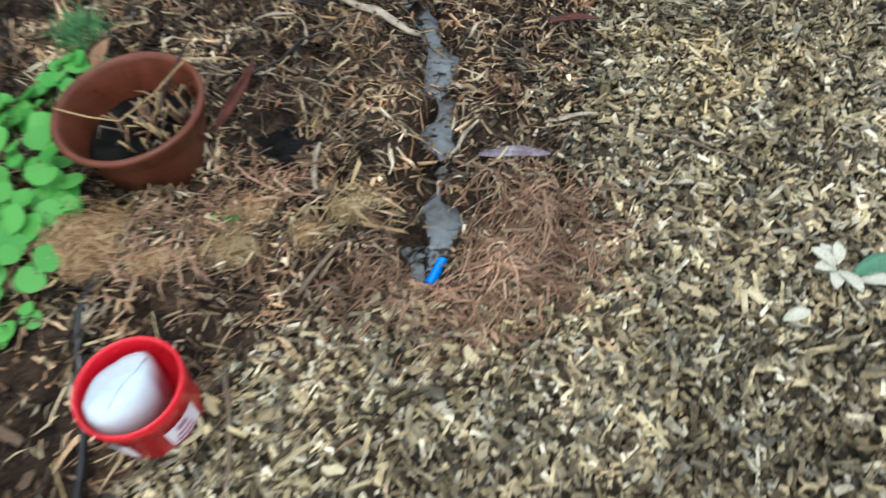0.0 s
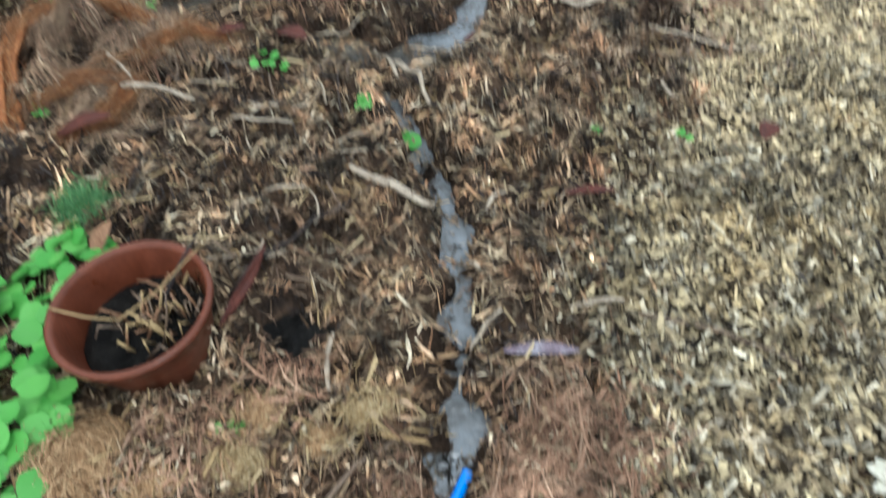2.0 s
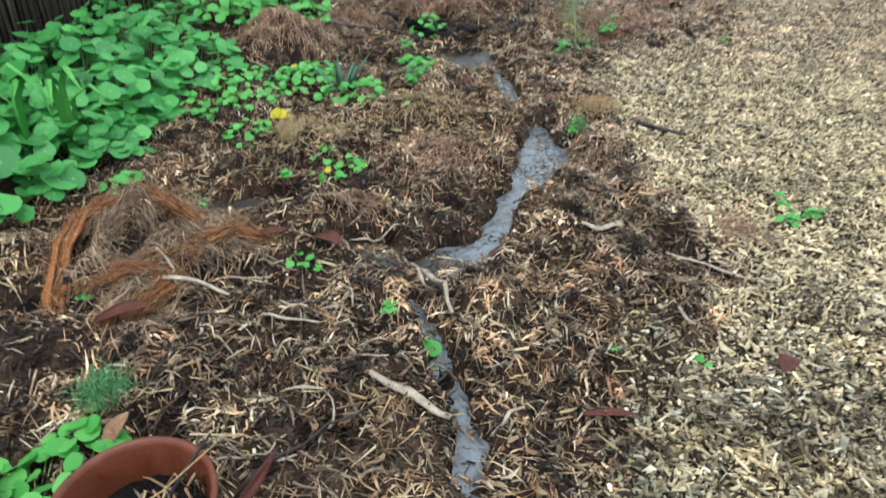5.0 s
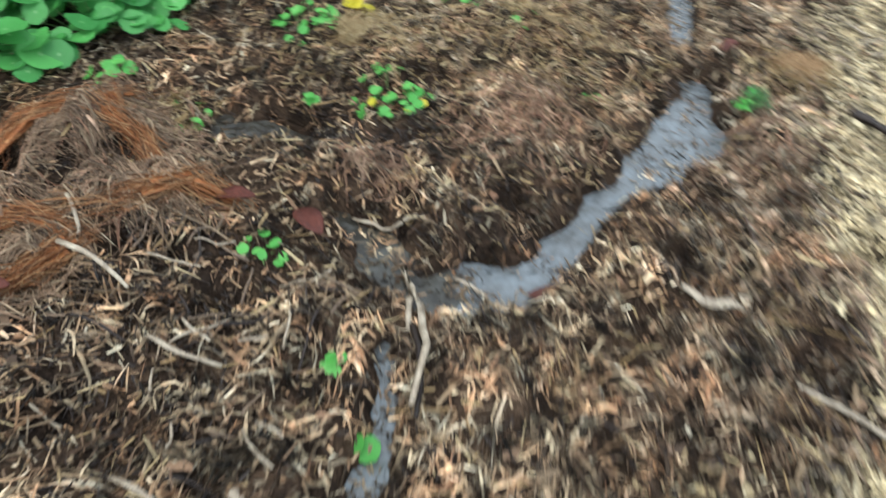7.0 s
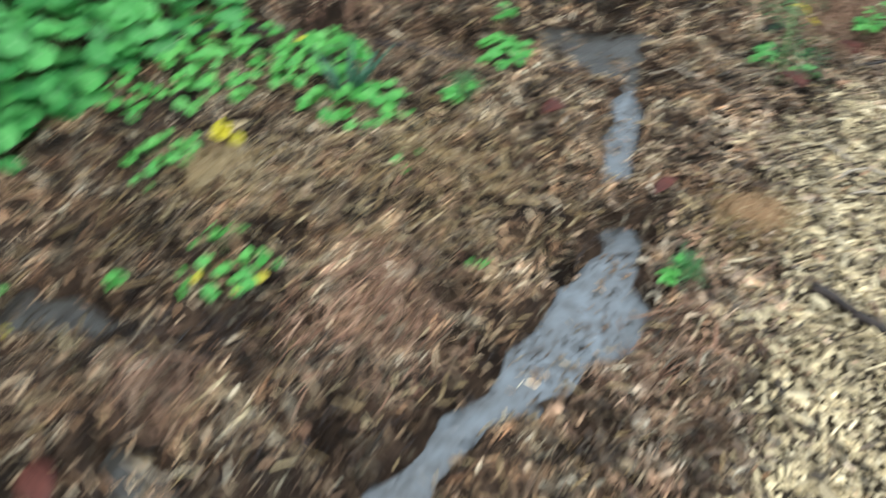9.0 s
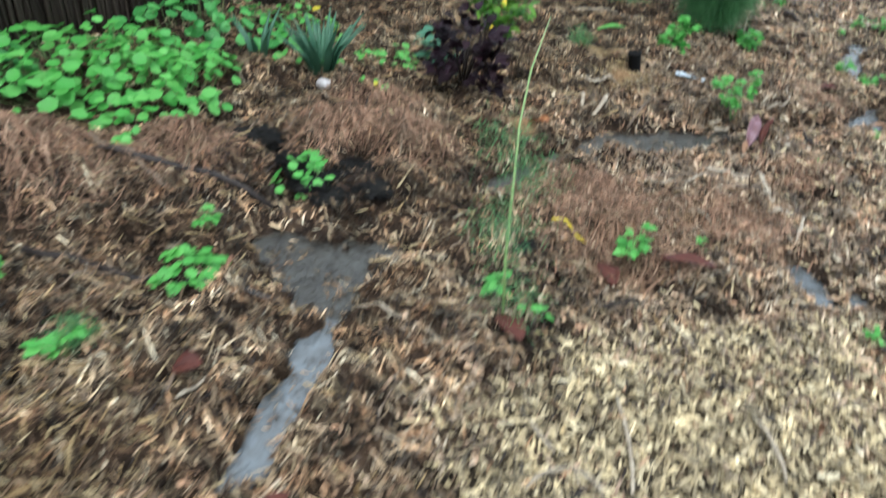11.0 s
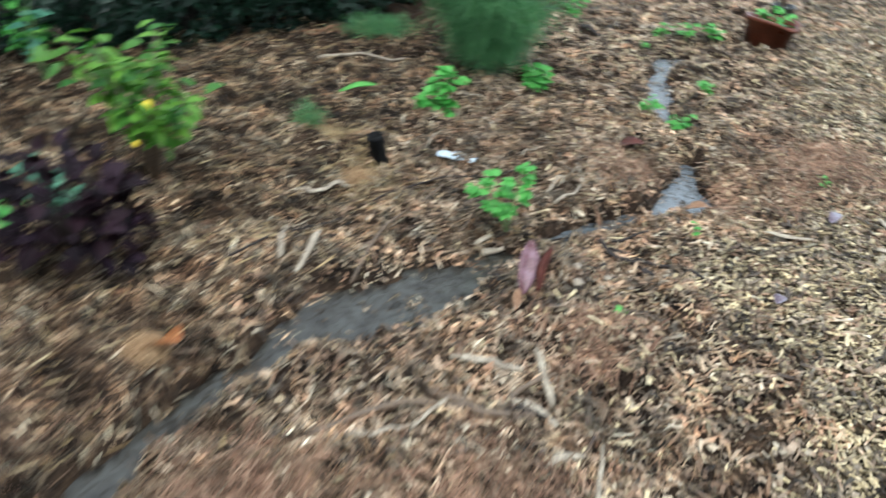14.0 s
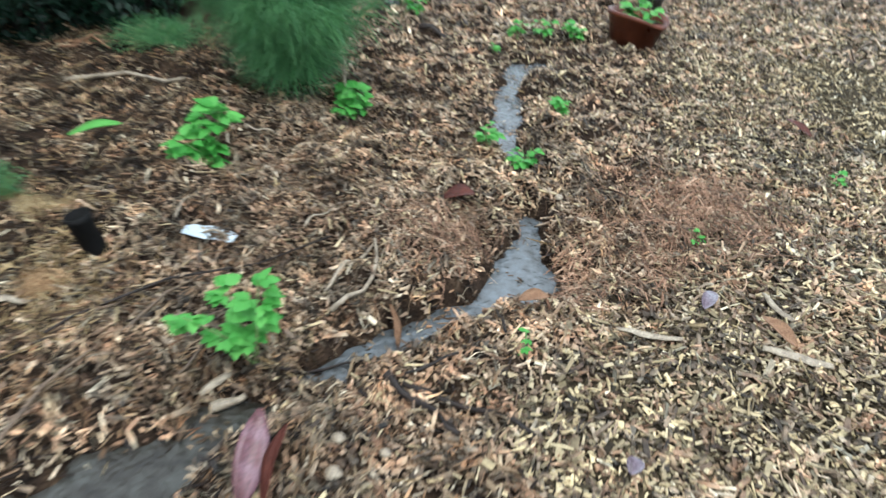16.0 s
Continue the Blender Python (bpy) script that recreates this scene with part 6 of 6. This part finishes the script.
COIR = [(-0.2, 0.83, 0.28, 0.5), (0.22, 0.95, 0.2, 2.0), (0.05, 0.82, 0.15, 1.4), (-0.45, 0.98, 0.25, 0.7), (-1.3, 2.3, 0.3, 1.0), (-1.5, 2.6, 0.2, 0.8), (-0.75, 5.75, 0.32, 2.2), (-0.55, 5.95, 0.25, 2.0), (0.42, 5.9, 0.36, 2.4), (0.55, 5.6, 0.25, 0.7), (-0.2, 6.4, 0.28, 0.7),
        (-0.5, 3.5, 0.4, 0.4), (-0.1, 3.9, 0.3, 0.5), (1.45, 8.2, 0.5, 0.4), (0.9, 8.6, 0.6, 0.3), (2.1, 8.6, 0.4, 0.5), (-1.6, 4.9, 0.5, 0.7), (-0.9, 6.3, 0.45, 0.5), (0.1, 2.9, 0.5, 0.25), (1.0, 6.2, 0.4, 0.5), (0.4, 7.9, 0.4, 0.3), (0.3, 2.3, 0.4, 0.3),
        (-0.6, 1.6, 0.5, 0.2), (-1.3, 5.2, 0.4, 0.6), (-0.3, 3.2, 0.3, 0.4), (0.3, 3.4, 0.3, 0.3), (-0.2, 4.3, 0.4, 0.3), (-1.0, 4.5, 0.4, 0.4), (1.2, 7.6, 0.3, 0.4)]


RUSTY = [(0.22, 0.95, 0.16, 1.3), (0.05, 0.8, 0.12, 0.8), (-0.12, 0.83, 0.12, 0.7), (-0.42, 1.12, 0.1, 0.6), (-0.6, 0.9, 0.15, 0.5), (0.42, 5.92, 0.28, 1.3), (0.6, 5.65, 0.2, 0.8), (-0.75, 5.78, 0.26, 1.3), (-0.5, 5.97, 0.2, 1.2), (-1.3, 2.3, 0.25, 0.7), (-0.9, 6.3, 0.25, 0.7), (-1.6, 4.8, 0.3, 1.0),
         (-1.2, 5.2, 0.25, 0.8), (-0.62, 2.72, 0.12, 0.7), (-0.3, 3.2, 0.25, 0.4), (0.3, 3.5, 0.2, 0.4), (0.95, 2.85, 0.12, 0.8), (1.0, 6.15, 0.25, 0.7), (1.75, 8.15, 0.2, 0.5), (1.35, 8.3, 0.25, 0.5), (2.4, 8.75, 0.35, 0.7), (2.1, 8.4, 0.25, 0.5), (1.2, 6.9, 0.2, 0.4)]


def fibre_spots(x, y, r):
    return r.random_sample(len(x)) < (1 - shore(x, y)) * (1 - hollow(x, y))


def fluff_spots(x, y, r):
    f = spots(x, y, ((-0.46, 1.03, 0.06, 1.0), (-0.3, 0.98, 0.05, 1.0), (-0.2, 1.06, 0.07, 1.0), (-0.8, 0.9, 0.1, 1.0), (-0.49, 0.92, 0.06, 0.8), (0.42, 4.08, 0.12, 1.0), (-1.35, 2.65, 0.1, 0.9), (-0.5, 3.75, 0.3, 0.5), (-1.0, 3.4, 0.25, 0.4), (0.18, 7.7, 0.15, 0.7), (0.05, 7.95, 0.12, 0.7), (-0.1, 8.2, 0.1, 0.7)))
    return r.random_sample(len(x)) < f


def dark_spots(x, y, r):
    # Wet debris; its spots on the husk mound paint in the shaded cavities.
    f = spots(x, y, ((-0.9, 2.0, 0.3, 0.5), (-0.7, 1.75, 0.3, 0.4), (-1.35, 1.7, 0.35, 0.6), (-1.55, 1.35, 0.35, 0.6), (-0.8, 1.55, 0.25, 0.4), (-1.3, 2.22, 0.12, 0.6), (-0.6, 0.35, 0.2, 0.5), (-1.5, 3.5, 0.3, 0.5), (-0.84, 0.62, 0.14, 0.6), (-0.74, 0.42, 0.14, 0.6), (1.2, 7.32, 0.3, 0.35), (0.75, 7.15, 0.3, 0.35), (1.75, 7.3, 0.25, 0.25), (0.3, 7.5, 0.3, 0.3), (0.4, 6.85, 0.3, 0.35), (0.05, 7.2, 0.3, 0.3), (0.04, 1.2, 0.07, 1.0), (-0.1, 1.0, 0.04, 0.9), (0.07, 1.03, 0.05, 0.9), (0.1, 1.75, 0.2, 0.5), (-0.44, 1.26, 0.07, 0.4), (0.85, 4.45, 0.13, 0.8), (-0.7, 5.5, 0.2, 0.6), (-0.95, 5.2, 0.3, 0.4), (0.2, 5.4, 0.2, 0.4), (-1.5, 2.0, 0.15, 0.5), (0.9, 7.3, 0.25, 0.3), (-1.48, 2.1, 0.2, 0.8), (-1.1, 2.2, 0.13, 0.7), (-1.3, 2.45, 0.1, 0.6), (0.2, 1.7, 0.25, 0.4), (0.2, 2.1, 0.3, 0.3), (-0.75, 2.95, 0.3, 0.5), (-0.3, 2.9, 0.3, 0.35), (0.45, 2.75, 0.25, 0.35), (-0.3, 4.3, 0.3, 0.3), (0.5, 4.9, 0.35, 0.35), (-1.9, 3.3, 0.4, 0.5), (0.75, 4.46, 0.1, 1.0), (-1.0, 1.9, 0.4, 0.25), (0.3, 5.3, 0.3, 0.3), (-0.3, 8.9, 0.8, 0.3), (0.1, 8.6, 0.5, 0.2)))
    return r.random_sample(len(x)) < np.maximum(f, 0.18 * shore(x, y) * (run_shape(x, y) < 0.6))


def fresh(x, y):
    return np.clip((y - 1.9) / 0.8 + (vnoise(x, y, 0.4, 51) - 0.5) * 1.2, 0, 1) * np.clip((8.5 - y) / 1.5, 0, 1)


pieces("pale_wood_chips", 82000, 21, (-0.9, 1.7, -0.1, 3.2), lambda x, y, r: on_path(x, y, r) & (r.random_sample(len(x)) > fresh(x, y)), 0.021, 0.0115, 0.0025, M_PALE, "pale tan wet wood chips covering the path", tilt=0.5, lift=0.022, rag=0.55)
pieces("grey_wood_chips", 95000, 31, (1.2, 5.2, 6.0, 13.0), lambda x, y, r: on_path(x, y, r) & (r.random_sample(len(x)) > fresh(x, y)), 0.026, 0.013, 0.0025, M_PALE, "greyish tan wood chips along the far path", tilt=0.45, lift=0.018, rag=0.55, ends=False)
pieces("fresh_wood_chips", 190000, 29, (0.0, 4.4, 1.2, 9.0), lambda x, y, r: on_path(x, y, r) & (r.random_sample(len(x)) < fresh(x, y)), 0.02, 0.011, 0.0025, M_FRESH, "fresh yellowish wood chips on the path", tilt=0.4, lift=0.018, ends=False, rag=0.55)
pieces("brown_bark_mulch", 160000, 22, (-2.0, 2.2, 0.0, 10.5), on_mulch, 0.021, 0.0075, 0.0022, M_BROWN, "dark brown wet bark mulch over the garden bed", tilt=0.55, lift=0.024, ends=False, rag=0.6)
pieces("tan_wood_chips", 185000, 25, (-1.2, 3.4, 2.0, 12.5), on_tan, 0.022, 0.0125, 0.0025, M_TAN, "tan and brown wet wood chips further along the bed", tilt=0.5, lift=0.02, ends=False, rag=0.6)
pieces("coir_fibre", 22000, 23, (-2.1, 2.8, 0.3, 9.5), fibre_spots, 0.034, 0.0032, 0.0012, M_FIBRE, "reddish brown fibrous coir strewn over the mulch", tilt=0.4, lift=0.028, curve=0.3, ends=False, places=COIR)
pieces("pale_fibre", 160000, 26, (-1.5, 0.6, 0.7, 8.4), fluff_spots, 0.03, 0.0024, 0.001, M_STRAW, "tufts of pale straw-coloured fibre on the mulch", tilt=0.6, lift=0.03, curve=0.5, ends=False)
pieces("dark_debris", 120000, 27, (-1.6, 2.0, 0.7, 10.6), dark_spots, 0.03, 0.005, 0.002, M_DARKTWIG, "black wet plant debris along the channel, and painted shade in the mound hollows", tilt=0.4, lift=0.02, ends=False)
shreds("shredded_bark", 90000, 36, (-1.9, 2.0, 0.3, 9.5), on_bed, 0.042, 0.0045, M_SHRED, "torn brown bark strands matted over the bed")
shreds("rust_mats", 22000, 37, (-2, 2, 0, 8), fibre_spots, 0.05, 0.0036, M_RUST, "matted rust-brown coir heaped on the mulch", swirl=0.1, fan=0.8, lift=0.03, arch=0.016, places=RUSTY)
shreds("husk_fibre", 7500, 38, (-2, 2, 0, 8), fibre_spots, 0.07, 0.0034, M_FIBRE, "brown husk fibre covering the mound", swirl=0.2, fan=0.5, lift=0.035, arch=0.02, places=[(-1.28, 2.3, 0.24, 1.0), (-1.42, 2.45, 0.16, 1.2), (-1.05, 2.32, 0.12, 1.0), (-1.15, 1.95, 0.12, 0.8)])
pieces("straw_bits", 9000, 24, (-1.9, 2.6, 0.2, 10.5), on_mulch, 0.045, 0.005, 0.0014, M_STRAW, "pale straw and splinters on brown mulch", tilt=0.25, lift=0.026, curve=0.2)
pieces("floating_debris", 260000, 28, (-1.3, 2.0, 0.8, 10.7), lambda x, y, r: r.random_sample(len(x)) < (run_shape(x, y) > 0.35) * np.clip(vnoise(x, y, 0.08, 44) * 1.6 - np.where(y < 2.6, 0.55, 0.72), 0, 1) * np.where(y < 2.6, 1.0, 0.45), 0.018, 0.005, 0.0012, M_BROWN, "bits of bark afloat on the rain water", tilt=0.1, lift=0.003, afloat=True, ends=False)
pieces("far_mulch", 15000, 30, (-0.5, 5.6, 11.0, 18.0), lambda x, y, r: r.random_sample(len(x)) < 0.9, 0.06, 0.026, 0.004, M_TAN, "tan and brown mulch far along the garden", tilt=0.4, lift=0.02, ends=False, rag=0.6)
pieces("light_chips", 35000, 33, (0.4, 4.2, 4.8, 12.5), lambda x, y, r: r.random_sample(len(x)) < 0.35 * tan_zone(x, y) * np.clip((x - 0.5) / 0.9, 0, 1) * (1 - shore(x, y)), 0.026, 0.012, 0.0025, M_FRESH, "light wood chips scattered over brown mulch", tilt=0.45, lift=0.024, ends=False, rag=0.55)

pieces("bed_mulch", 15000, 35, (-2.95, -2.0, 5.5, 9.6), lambda x, y, r: r.random_sample(len(x)) < 0.9, 0.026, 0.009, 0.0022, M_BROWN, "dark brown mulch under the fence", tilt=0.5, lift=0.022, ends=False, rag=0.6)

# ---- the larger loose pieces beside the walk, one by one ----
M_CHIP = mat("large_chip", [(0.1, 0.077, 0.047), (0.3, 0.24, 0.14), (0.44, 0.365, 0.22), (0.2, 0.155, 0.09), (0.55, 0.48, 0.33), (0.37, 0.3, 0.17)], 60, 0.45, 0.5, "object", spec=0.2)
M_BARK = mat("large_bark", [(0.03, 0.02, 0.014), (0.12, 0.075, 0.045), (0.2, 0.12, 0.07), (0.06, 0.04, 0.026), (0.28, 0.2, 0.12), (0.15, 0.075, 0.045)], 60, 0.45, 0.6, "object", spec=0.2)


def chip_mesh(name, material, ln, wd, seed):
    """A split chip: an uneven slab with slanted, chipped ends and a slight bend."""
    r = random.Random(seed)
    bm = bmesh.new()
    rows = []
    for k in range(4):
        t = k / 3 - 0.5
        w = wd * (0.5 if k in (0, 3) else 0.85) * r.uniform(0.7, 1.15) / 2
        z = 0.12 * ln * (t * t - 0.12)
        sk = r.uniform(-0.15, 0.15) * wd
        rows.append([bm.verts.new((t * ln + sx, y + sk, z + dz)) for sx, y, dz in ((r.uniform(-0.1, 0.1) * ln, -w, 0.002), (0, w, 0.003), (0, w * 0.9, -0.001), (0, -w * 0.9, -0.0015))])
    for a, b in zip(rows, rows[1:]):
        for k in range(4):
            bm.faces.new((a[k], a[(k + 1) % 4], b[(k + 1) % 4], b[k]))
    bm.faces.new(rows[0][::-1])
    bm.faces.new(rows[-1])
    bmesh.ops.recalc_face_normals(bm, faces=bm.faces)
    me = as_mesh(name, bm, material)
    me.polygons.foreach_set("use_smooth", [False] * len(me.polygons))
    return me


for name, material, lo, hi, want, seed in (("wood_chip", M_CHIP, 0.5, 1.0, 300, 81), ("bark_chip", M_BARK, 0.0, 0.5, 300, 82)):
    kinds = [chip_mesh(name, material, ln, wd, seed + k) for k, (ln, wd) in enumerate(((0.045, 0.018), (0.035, 0.02), (0.06, 0.014), (0.03, 0.022), (0.05, 0.024), (0.07, 0.012)))]
    r = random.Random(seed)
    made = 0
    while made < want:
        x, y = r.uniform(-1.1, 1.7), r.uniform(0.3, 7.5)
        zn = float(zone(np.array([x]), np.array([y]))[0])
        if lo <= zn <= hi and run_shape(np.array([x]), np.array([y]))[0] < 0.3:
            shared(name, kinds[made % 6], ground, Matrix.Translation((x, y, hz(x, y) + r.uniform(0.014, 0.026))) @ Matrix.Rotation(r.uniform(0, 6.28), 4, "Z") @ Matrix.Rotation(r.uniform(-0.35, 0.35), 4, "Y") @ Matrix.Rotation(r.uniform(-0.4, 0.4), 4, "X") @ Matrix.Scale(r.uniform(0.7, 1.2), 4))
            made += 1
